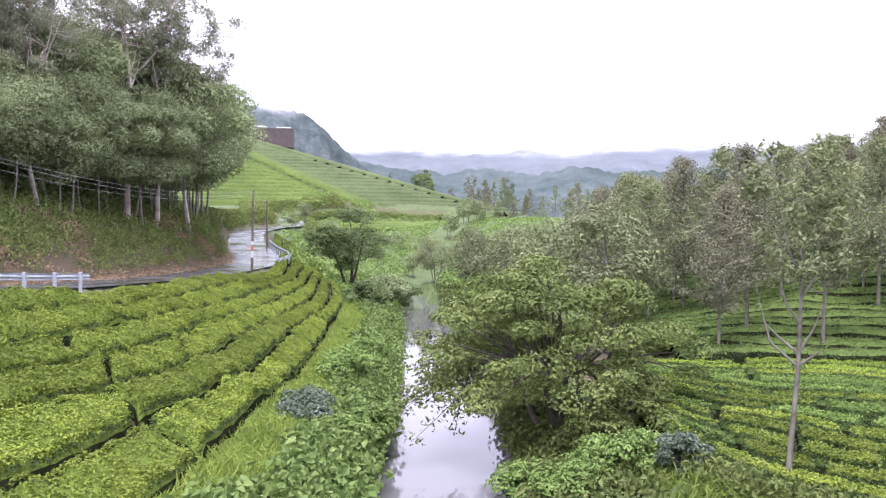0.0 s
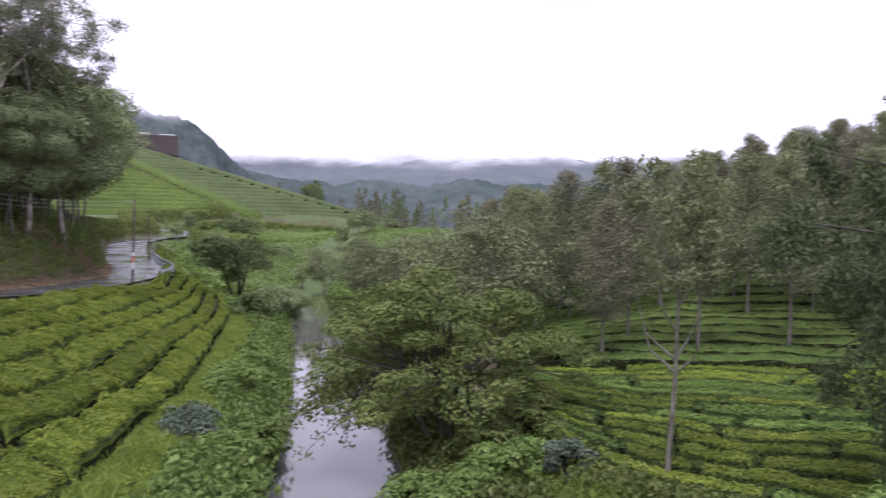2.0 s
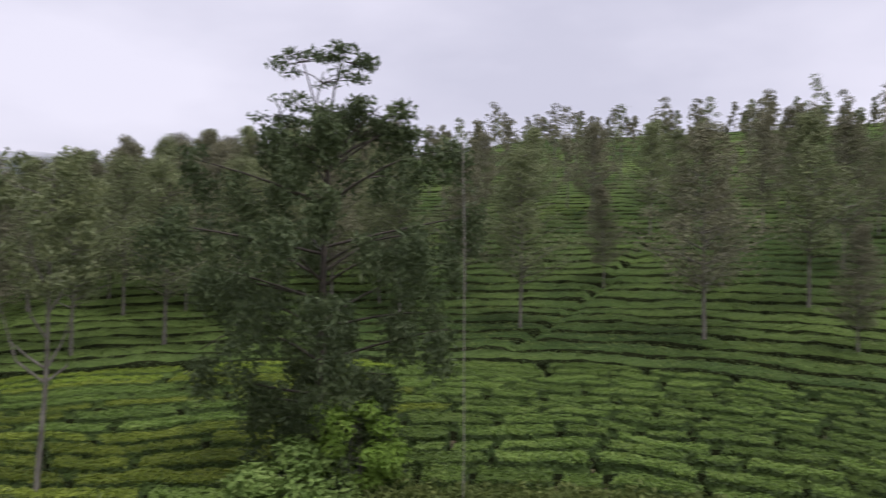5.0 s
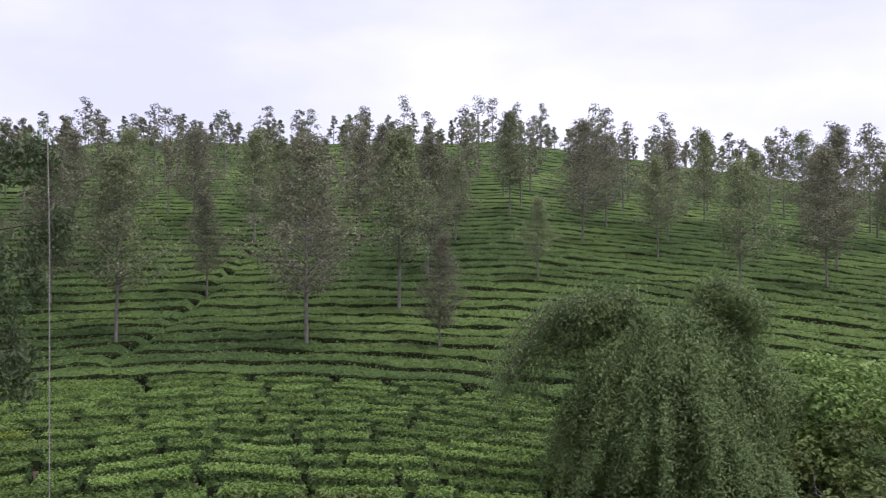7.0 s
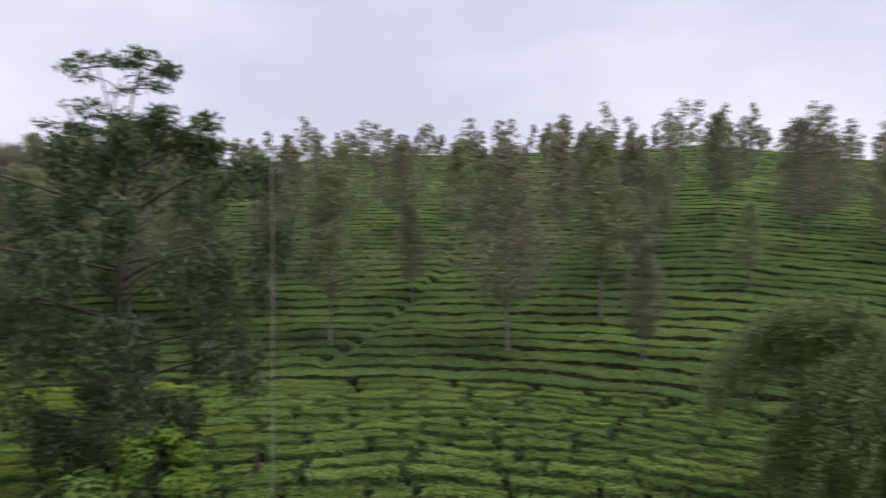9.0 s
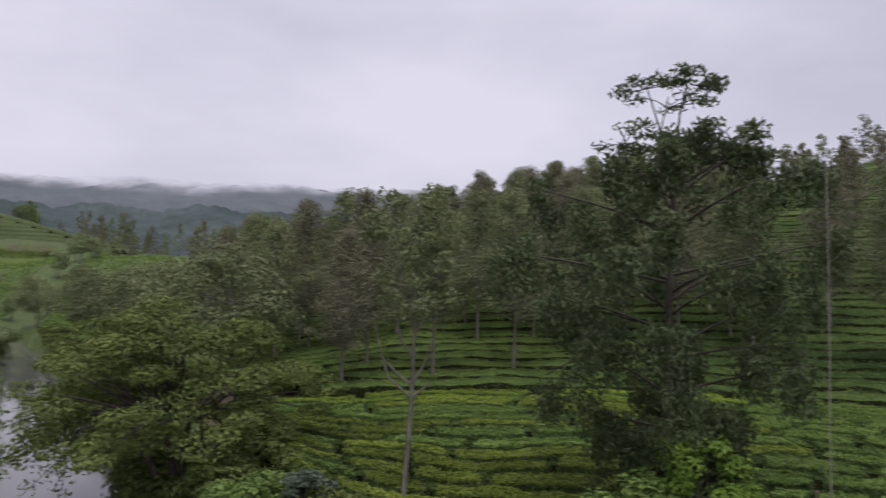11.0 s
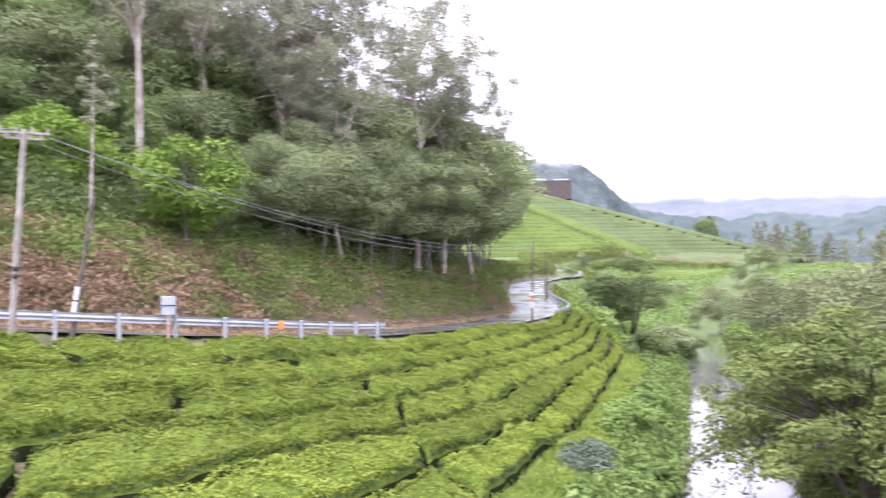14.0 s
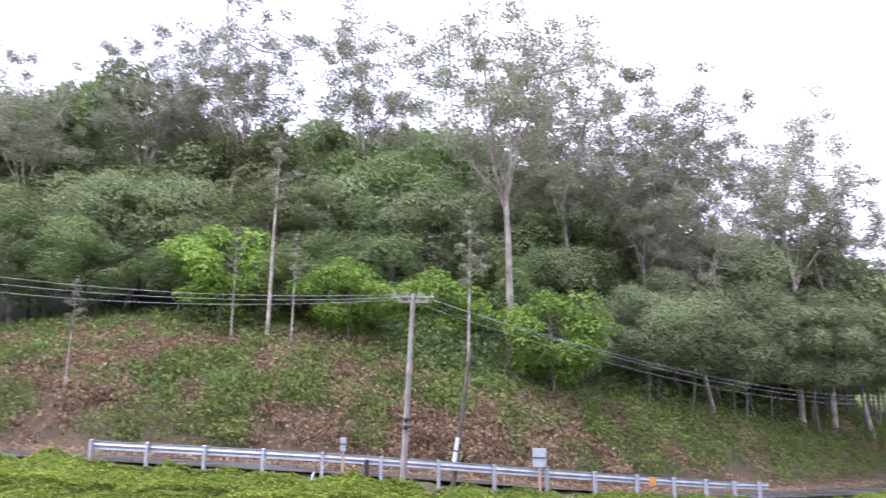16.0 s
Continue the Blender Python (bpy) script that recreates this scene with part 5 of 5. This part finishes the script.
def pole(name, at, h, r, mat, label, lean=(0.0, 0.0), arm=True, band=None):
    ob = tagged(new(name), label, "utility pole")
    ob.matrix_basis = Matrix.Translation(at)
    t = np.linspace(0, 1, 7)
    p = np.stack([lean[0] * t, lean[1] * t, -0.4 + (h + 0.4) * t], -1)
    v, f = tube(p, r * (1 - 0.35 * t), 10)
    part("shaft", mesh_of("shaft", v, f, mat, True), None, ob)
    top = np.array([lean[0], lean[1], h])
    if arm:
        for dz, ln, ang in ((-0.12, 1.5, 0.75), (-0.3, 1.1, 0.75)):
            o = part("crossarm", box(ln, 0.07, 0.08), M_CONCRETE, ob)
            o.matrix_basis = Matrix.Translation(top + (0, 0, dz)) @ Matrix.Rotation(ang, 4, "Z")
            for s in (-0.45, -0.15, 0.15, 0.45):
                bm = bmesh.new()
                bmesh.ops.create_cone(bm, cap_ends=True, segments=8, radius1=0.045, radius2=0.03, depth=0.16)
                b = part("insulator", bm, M_CONCRETE, ob)
                b.matrix_basis = Matrix.Translation(top + (s * ln * math.cos(ang), s * ln * math.sin(ang), dz + 0.12))
    if band:
        for z0, z1, m in band:
            rr = r * (1 - 0.35 * (z0 / h)) + 0.006
            k = z0 / h
            v, f = tube([(lean[0] * k, lean[1] * k, z0), (lean[0] * z1 / h, lean[1] * z1 / h, z1)], [rr, rr], 12)
            part("painted_band", mesh_of("painted_band", v, f, m, True), None, ob)
    return Vector(at) + Vector(top)


def wire(points, sag, label):
    c = bpy.data.curves.new("wire", "CURVE")
    c.dimensions, c.bevel_depth, c.bevel_resolution = "3D", 0.009, 1
    s = c.splines.new("POLY")
    n = 25
    s.points.add(n - 1)
    a, b = Vector(points[0]), Vector(points[1])
    for i in range(n):
        t = i / (n - 1)
        p = a.lerp(b, t) - Vector((0, 0, sag * 4 * t * (1 - t)))
        s.points[i].co = (*p, 1)
    c.materials.append(M_WIRE)
    tagged(new("overhead_wire", c), label, "wire", "overhead wires")


p1 = pole("utility_pole", spot(-46.8, 29.2), 6.9, 0.12, M_CONCRETE, "grey utility pole with crossarms by the guard rail", (0.12, 0.25))
px, py, pz = spot(-46.8, 29.2)
for z in (2.2, 2.45):
    o = tagged(new("pole_bracket", mesh_of("pole_bracket", *tube([(-0.3, -0.05, 0), (-0.1, 0, 0.0), (0.1, 0, 0.0), (0.3, 0.05, 0)], [0.06, 0.09, 0.09, 0.06], 8), M_BLACK, True)), "black clamp round the utility pole", "bracket")
    o.matrix_basis = Matrix.Translation((px + 0.12 * z / 6.9, py + 0.25 * z / 6.9, pz + z)) @ Matrix.Rotation(-0.8, 4, "Z")
pole("stay_pole", spot(-43.5, 30.3), 4.9, 0.1, M_WOODPOLE, "leaning grey wooden stay pole with white bands", (0.45, 0.5), False, [(0.75, 1.25, M_WHITE), (1.3, 1.75, M_WHITE)])
p2 = pole("utility_pole", spot(-13.1, 78.5), 7.3, 0.13, M_WOODPOLE, "dark utility pole with white and red bands", (0.1, 0.2), False, [(1.1, 1.7, M_WHITE), (1.75, 2.2, M_REDPAINT), (2.25, 2.6, M_WHITE)])
p3 = pole("utility_pole", spot(-12.1, 108), 6.2, 0.12, M_WOODPOLE, "thin dark utility pole beside the far bend", (0, 0), False)
x0, y0, z0 = spot(-84, 36)
for k, (da, db) in enumerate(((0.0, 0.0), (0.25, 0.2), (-0.25, -0.2))):
    wire((p1 + Vector((da, db, 0.0 - 0.1 * k)), p2 + Vector((0.1 * k, 0, -0.15 * k))), 1.6 + 0.15 * k, "thin overhead power wire sagging between the poles")
    wire((p1 + Vector((da, db, 0.0 - 0.1 * k)), (x0, y0, 15.4 - 0.35 * k)), 0.7, "thin overhead power wire sagging above the road bank")
wire((p2, p3), 0.5, "thin overhead power wire above the far road")


def sign(az, d, h, w, ph, label, dark=False):
    ob = tagged(new("road_sign"), label, "sign")
    ob.matrix_basis = at_spot(az, d, -az)
    part("post", box(0.09, 0.09, h + 0.3, (0, 0, h / 2 - 0.15), 0.01), M_PINKPOST, ob)
    part("plate", box(w, 0.03, ph, (0, -0.065, h - ph / 2), 0.01), M_SIGN, ob, "grey metal back of the plate")
    part("plate_bar", box(w * 0.9, 0.02, 0.04, (0, -0.09, h - ph / 2), 0.005), M_BLACK, ob)


sign(-37.6, 31.0, 1.75, 0.5, 0.66, "square grey sign plate on a short post by the guard rail")
sign(-50.8, 29.3, 1.65, 0.2, 0.45, "narrow grey sign on a pink post by the guard rail")
o = tagged(new("marker_post"), "short black marker post beside the guard rail", "post")
o.matrix_basis = at_spot(-49.2, 29.4)
part("post", box(0.14, 0.12, 1.2, (0, 0, 0.35), 0.02), M_BLACK, o)
o = tagged(new("reflector"), "orange reflector plate fixed to the guard rail", "reflector")
i = int(np.argmin(np.abs(np.degrees(np.arctan2(q[:, 0], q[:, 1])) + 31.2)))
o.matrix_basis = Matrix.Translation((q[i][0] + 0.2, q[i][1] + 0.25, q[i][2] + 0.5)) @ Matrix.Rotation(radians(62), 4, "Z")
part("plate", box(0.3, 0.03, 0.34, (0.3, -0.13, 0), 0.01), M_ORANGE, o)
o = tagged(new("stay_wire_peg"), "pale bent stay peg standing in the tea", "peg")
o.matrix_basis = at_spot(-52.8, 28.9)
v, f = tube([(0, 0, -0.2), (0.05, 0, 0.5), (0.35, 0.1, 1.0)], [0.05, 0.05, 0.04], 6)
part("peg", mesh_of("peg", v, f, M_WHITE, True), None, o)
o = tagged(new("boundary_post"), "small white boundary post in the hill tea", "post")
o.matrix_basis = at_spot(97.1, 37)
part("post", box(0.14, 0.14, 1.5, (0, 0, 0.5), 0.02), M_WHITE, o)


# Added rod: it copies a faint upright streak whose nature is unknown.
x, y, z = spot(50.4, 14)
o = tagged(new("thin_pole"), "thin pale upright rod put in for a faint streak", "pole")
o.matrix_basis = Matrix.Translation((x, y, z))
v, f = tube([(0, 0, -0.3), (0.04, 0, 4), (0.02, 0, 7.6), (-0.03, 0, 10.9 - z)], [0.009, 0.009, 0.008, 0.007], 8)
part("shaft", mesh_of("shaft", v, f, M_CONCRETE, True), None, o)


# ---- undergrowth ----
def scatter(name, xs, ys, n_leaf, height, spread, leaf, width, mat, label, category, seed, droop=-0.5, up=0.4):
    """Low plants: a tuft of leaves at every place."""
    rng = np.random.default_rng(seed)
    z = land(xs, ys)[0]
    k = len(xs)
    hh = height * rng.uniform(0.5, 1.2, k)
    t = rng.uniform(0, 1, (k, n_leaf)) ** 0.8
    c = np.stack([xs[:, None] + rng.normal(size=(k, n_leaf)) * spread, ys[:, None] + rng.normal(size=(k, n_leaf)) * spread, z[:, None] + t * hh[:, None]], -1).reshape(-1, 3)
    v, f = leaves(c, leaf, width, rng, droop, up)
    tagged(new(name, mesh_of(name, v, f, mat)), label, category, kind="stuff")


def bank_points(n, w0, w1, u0, u1, seed):
    g = np.random.default_rng(seed)
    u, w = g.uniform(u0, u1, n), g.uniform(w0, w1, n)
    p = along(ROAD, u)
    e = along(ROAD, np.minimum(u + 0.003, 1)) - p
    e = e[:, :2] / np.linalg.norm(e[:, :2], axis=1)[:, None]
    return p[:, 0] - e[:, 1] * w, p[:, 1] + e[:, 0] * w, u, w


x, y, u, w = bank_points(9500, 6.4, 21, 0.1 * RS, 0.78 * RS, 1)
b = (0.7 * ripple(x, y, 0.45, 2) + 0.8 * ripple(x, y, 1.6, 4) > np.where(u < 0.4 * RS, -0.2, 0.55)) & (w < 17)
scatter("bracken", x[b], y[b], 32, 0.85, 0.34, 0.22, 0.11, M_BRACKEN, "dry brown bracken on the cut bank", "bracken", 2)
scatter("bank_scrub", x[~b], y[~b], 34, 1.1, 0.38, 0.22, 0.11, M_FERN_GREEN, "green ferns and scrub on the cut bank", "scrub", 3)
x, y, u, w = bank_points(1500, 8.0, 18, 0.1 * RS, 0.78 * RS, 4)
scatter("tall_weeds", x, y, 30, 1.2, 0.35, 0.26, 0.1, M_WEED, "tall green weeds on the cut bank", "weeds", 5)
x, y, u, w = bank_points(1500, 11.5, 24, 0.3 * RS, 0.76 * RS, 33)
scatter("understory", x, y, 54, 2.6, 0.5, 0.2, 0.12, M_FOREST, "dark green undergrowth between the trunks", "undergrowth", 34, -0.2, 0.7)
x, y, u, w = bank_points(1500, 5.4, 6.6, 0.1 * RS, 0.78 * RS, 6)
scatter("dead_leaves", x, y, 8, 0.12, 0.3, 0.2, 0.12, M_BRACKEN, "dead brown leaves along the verge", "leaf litter", 7)

x, y, u, w = bank_points(2400, 6.2, 12, 0.63, 0.9, 31)
scatter("bank_scrub", x, y, 18, 1.1, 0.4, 0.36, 0.2, M_FERN_GREEN, "green scrub on the bank of the far road", "scrub", 32)
x, y, u, w = bank_points(700, -3.2, -0.8, 0.72, 0.98, 29)
scatter("roadside_weeds", x, y, 26, 1.1, 0.5, 0.4, 0.2, M_FERN_GREEN, "green weeds along the outer edge of the far road", "weeds", 30, -0.2, 0.8)


def strip_points(n, y0, y1, lo, hi, seed):
    g = np.random.default_rng(seed)
    y = y0 + (y1 - y0) * g.uniform(0, 1, n) ** 1.5
    a, b = lo(y), hi(y)
    return a + (b - a) * g.uniform(0, 1, n), y


def foot_x(y):
    p = np.array(TEA_FOOT)
    return np.interp(y, p[:, 1], p[:, 0])


x, y = strip_points(6400, 14, 125, lambda y: foot_x(y) + 0.2, lambda y: river_x(y) - 2.95, 8)
b = x < foot_x(y) + 2.3 + 0.9 * ripple(x, y, 0.5)
scatter("long_grass", x[b], y[b], 26, 0.42, 0.3, 0.42, 0.045, M_GRASS, "long yellow-green grass below the tea", "grass", 9, -1.2, 0.0)
scatter("riverside_weeds", x[~b], y[~b], 24, 0.95, 0.34, 0.3, 0.2, M_WEED, "broad-leaved green weeds along the river", "weeds", 10, -0.2, 0.9)
x, y = strip_points(2900, 18, 120, lambda y: river_x(y) + 2.9, lambda y: river_x(y) + 5.6, 11)
scatter("riverside_weeds", x, y, 24, 0.8, 0.34, 0.28, 0.18, M_RIVER_TREE, "broad-leaved green weeds along the river", "weeds", 12, -0.2, 0.9)
g = np.random.default_rng(13)
a, d = np.radians(g.uniform(10, 112, 4200)), g.uniform(15, 30, 4200)
x, y = d * np.sin(a), d * np.cos(a)
fi = np.array(FIELD_IN)
b = (x > river_x(y) + 3) & (x < np.interp(y, fi[::-1, 1], fi[::-1, 0]) + 0.35)
scatter("long_grass", x[b], y[b], 24, 0.4, 0.32, 0.4, 0.05, M_GRASS, "green grass in front of the tea bushes", "grass", 14, -1.2, 0.0)

# rough pasture at the head of the valley
g = np.random.default_rng(15)
a, d = np.radians(g.uniform(-11, 8, 2600)), g.uniform(92, 215, 2600)
x, y = d * np.sin(a), d * np.cos(a)
b = (np.abs(x - river_x(y)) > 3.2) & (polyline_dist(x, y, ROAD_FINE)[0] > 1.0)
scatter("pasture_scrub", x[b], y[b], 16, 0.9, 0.6, 0.5, 0.26, M_WEED, "low green scrub and bushes on the valley floor", "scrub", 16, -0.2, 0.9)

# low tea rows on the flat beyond the river
g = np.random.default_rng(27)
k = g.integers(0, 22, 5200)
x, y = g.uniform(3, 30, 5200), 104 + 2.6 * k + g.normal(size=5200) * 0.32
y = y + 0.12 * (x - 10) + 0.8 * ripple(x, y, 0.12)
b = (x > river_x(y) + 5) & (x < 15 + 0.12 * (y - 60)) & (y < 166)
scatter("valley_tea", x[b], y[b], 26, 0.85, 0.36, 0.26, 0.15, M_TEA_MID, "low tea rows on the valley floor", "tea rows", 28, -0.2, 1.0)

g = np.random.default_rng(17)
p = along(FIELD_IN, g.uniform(0.05, 0.75, 620)) + g.normal(size=(620, 2)) * 0.35 - np.array([0.35, 0.15])
scatter("field_edge_weeds", p[:, 0], p[:, 1], 26, 0.75, 0.3, 0.2, 0.1, M_FERN_GREEN, "leafy weeds along the edge of the tea", "weeds", 18, -0.2, 0.9)
g = random.Random(19)
places = []
while len(places) < 150:
    az, d = g.uniform(-5, 13), g.uniform(215, 430)
    if az < 1.5 and d < 335:
        continue
    places.append((d * math.sin(radians(az)), d * math.cos(radians(az)), g.uniform(7, 12)))
tree_cloud("far_trees", places, [M_FOREST_GREY, M_OAK, M_FOREST], "hazy trees beyond the head of the valley", 20)

# shrubs, each where it stands
shrub(80, 1.5, 1.05, 0.15, M_GREYBUSH, "grey_shrub", "round grey-green shrub on the grassy bank", at_spot(-9.4, 31.5), 16, 170)
for k, (az, d, h, r, m, lab) in enumerate((
        (-6.6, 41, 1.9, 1.5, M_WEED, "loose green shrub on the river bank"), (-5.4, 47, 1.7, 1.3, M_WEED, "loose green shrub on the river bank"),
        (-7.2, 30, 1.3, 1.3, M_WEED, "broad-leaved green shrub by the water"), (-5.2, 33, 1.6, 1.2, M_WEED, "broad-leaved green shrub by the water"),
        (-4.4, 92, 3.4, 2.6, M_FOREST_GREY, "dark rounded shrub at the river bend"), (-5.2, 82, 2.8, 2.2, M_FOREST, "dark rounded shrub at the river bend"),
        (-3.2, 100, 3.2, 2.4, M_FOREST, "dark rounded shrub at the river bend"), (9.5, 26.5, 1.6, 1.5, M_WEED, "broad-leaved green shrub by the water"),
        (12.5, 27.5, 1.5, 1.4, M_WEED, "broad-leaved green shrub by the tea field"), (6.0, 29, 1.3, 1.2, M_WEED, "broad-leaved green shrub by the water"),
        (16.3, 26.5, 1.4, 0.75, M_GREYBUSH, "grey-green shrub at the edge of the tea"), (13.2, 33, 1.8, 1.5, M_RIVER_TREE, "olive shrub under the river tree"),
        (10.5, 30, 1.7, 1.4, M_RIVER_TREE, "olive shrub under the river tree"),
        (14.3, 50.5, 2.2, 1.6, M_RIVER_TREE, "olive shrub at the corner of the tea"), (15.6, 51.5, 1.8, 1.4, M_WEED, "loose green shrub at the corner of the tea"),
        (104.5, 25, 3.3, 2.2, M_RIVER_TREE, "brownish shrub beside the bamboo"),
        (100.2, 23, 2.4, 1.8, M_RIVER_TREE, "brownish shrub beside the bamboo"), (106.5, 30, 4.4, 2.2, M_WEED, "green shrub beside the bamboo"),
        (39.0, 22.5, 2.2, 1.6, M_WEED, "green shrub at the foot of the tall tree"), (43.5, 23.5, 3.6, 1.4, M_BRIGHT, "light green shrub at the foot of the tall tree"))):
    shrub(81 + k, h, r, 0.16 if d < 60 else 0.24, m, "shrub", lab, at_spot(az, d), 20 if d < 60 else 28, 240)
shrub(109, 4.7, 1.9, 0.17, M_WEED, "shrub", "light green bushy tree beside the bamboo", at_spot(101.6, 26), 32, 220)
dense_tree(110, 8.6, 3.9, 1.6, 36, 380, 0.24, M_BARK_DARK, M_FOREST, "meadow_tree", "rounded dark green tree in the valley meadow", "tree", "", at_spot(-6.5, 106, 0, 1.2), 0.04, 0.7, 0.2, 3)
small = dense_tree(111, 5.0, 1.9, 0.8, 20, 80, 0.3, M_BARK, M_FOREST_GREY, "valley_tree", "small bushy tree in the valley meadow", "tree", "small trees at the valley head", at_spot(-1.0, 150), 0.04, 0.8, 0.1, 2)
for az, d, s in ((-3.1, 165, 0.8), (-4.6, 150, 0.6), (0.4, 172, 1.1), (-2.2, 140, 0.8), (-10.4, 158, 0.7), (-9.6, 170, 0.9), (1.4, 190, 1.0), (-0.2, 140, 0.9), (1.7, 197, 1.3), (2.3, 192, 1.1)):
    put_copy(small, at_spot(az, d, d * 13, s))
head = dense_tree(112, 17.0, 3.6, 1.5, 30, 240, 0.5, M_BARK_DARK, M_FOREST, "head_tree", "dark tall tree standing on the far slope", "tree", "far dark trees", at_spot(-1.3, 345), 0.03, 0.8, 0.3, 2)
put_copy(head, at_spot(-1.9, 335, 60, 0.6))

# ---- the house and the distance ----
house = tagged(new("terrace_house"), "long low house on a brown terrace wall", "house")
house.matrix_basis = Matrix.Translation((-73.4, 348.0, 47.2)) @ Matrix.Rotation(radians(12), 4, "Z")
part("wall", box(20, 6, 8, (0, 0, 2.4), 0.05), M_BRICK, house)
part("roof", box(9, 5, 0.8, (-5.5, 0, 6.8), 0.3), M_WHITE, house, "white sheet roof")
part("roof", box(6, 5, 0.6, (5.5, 0, 6.7), 0.2), M_STEEL, house, "grey sheet roof")


def soft_noise(rng, n, m, k, wide):
    """Smooth random bumps on a grid, about k by wide cells across."""
    g = rng.normal(size=(n, m))
    for axis, c in ((1, wide), (0, k)):
        w = np.hanning(c + 2)[1:-1]
        w /= math.sqrt((w**2).sum())
        g = np.apply_along_axis(lambda q: np.convolve(q, w, "same"), axis, g)
    return g


def ridge(name, dist, azs, els, depth, mat, label, seed, bump):
    """A far wooded ridge: a slope with a canopy of soft bumps and an uneven skyline."""
    rng = np.random.default_rng(seed)
    a = np.radians(np.linspace(azs[0], azs[-1], 760))
    el = np.interp(np.degrees(a), azs, els)
    rows, n = 44, len(a)
    t = np.linspace(0, 1, rows)[:, None]
    top = 9 + dist * np.tan(np.radians(el))[None]
    d = dist - depth * (1 - t) + 0 * top
    z = -25 + (top + 25) * t**0.85 + bump * (soft_noise(rng, rows, n, 2, 9) * 0.8 + soft_noise(rng, rows, n, 4, 25) * 0.8 + soft_noise(rng, rows, n, 12, 110) * 1.8 + soft_noise(rng, rows, n, 2, 5) * 0.35) * (0.35 + 0.65 * t)
    d = d + bump * 4 * soft_noise(rng, rows, n, 4, 25)
    v = np.stack([d * np.sin(a)[None], d * np.cos(a)[None], z], -1).reshape(-1, 3)
    i, j = np.meshgrid(np.arange(rows - 1), np.arange(n - 1), indexing="ij")
    f = np.stack([i * n + j, i * n + j + 1, (i + 1) * n + j + 1, (i + 1) * n + j], -1).reshape(-1, 4)
    tagged(new(name, mesh_of(name, v, f, mat, True)), label, "hill", kind="structure")


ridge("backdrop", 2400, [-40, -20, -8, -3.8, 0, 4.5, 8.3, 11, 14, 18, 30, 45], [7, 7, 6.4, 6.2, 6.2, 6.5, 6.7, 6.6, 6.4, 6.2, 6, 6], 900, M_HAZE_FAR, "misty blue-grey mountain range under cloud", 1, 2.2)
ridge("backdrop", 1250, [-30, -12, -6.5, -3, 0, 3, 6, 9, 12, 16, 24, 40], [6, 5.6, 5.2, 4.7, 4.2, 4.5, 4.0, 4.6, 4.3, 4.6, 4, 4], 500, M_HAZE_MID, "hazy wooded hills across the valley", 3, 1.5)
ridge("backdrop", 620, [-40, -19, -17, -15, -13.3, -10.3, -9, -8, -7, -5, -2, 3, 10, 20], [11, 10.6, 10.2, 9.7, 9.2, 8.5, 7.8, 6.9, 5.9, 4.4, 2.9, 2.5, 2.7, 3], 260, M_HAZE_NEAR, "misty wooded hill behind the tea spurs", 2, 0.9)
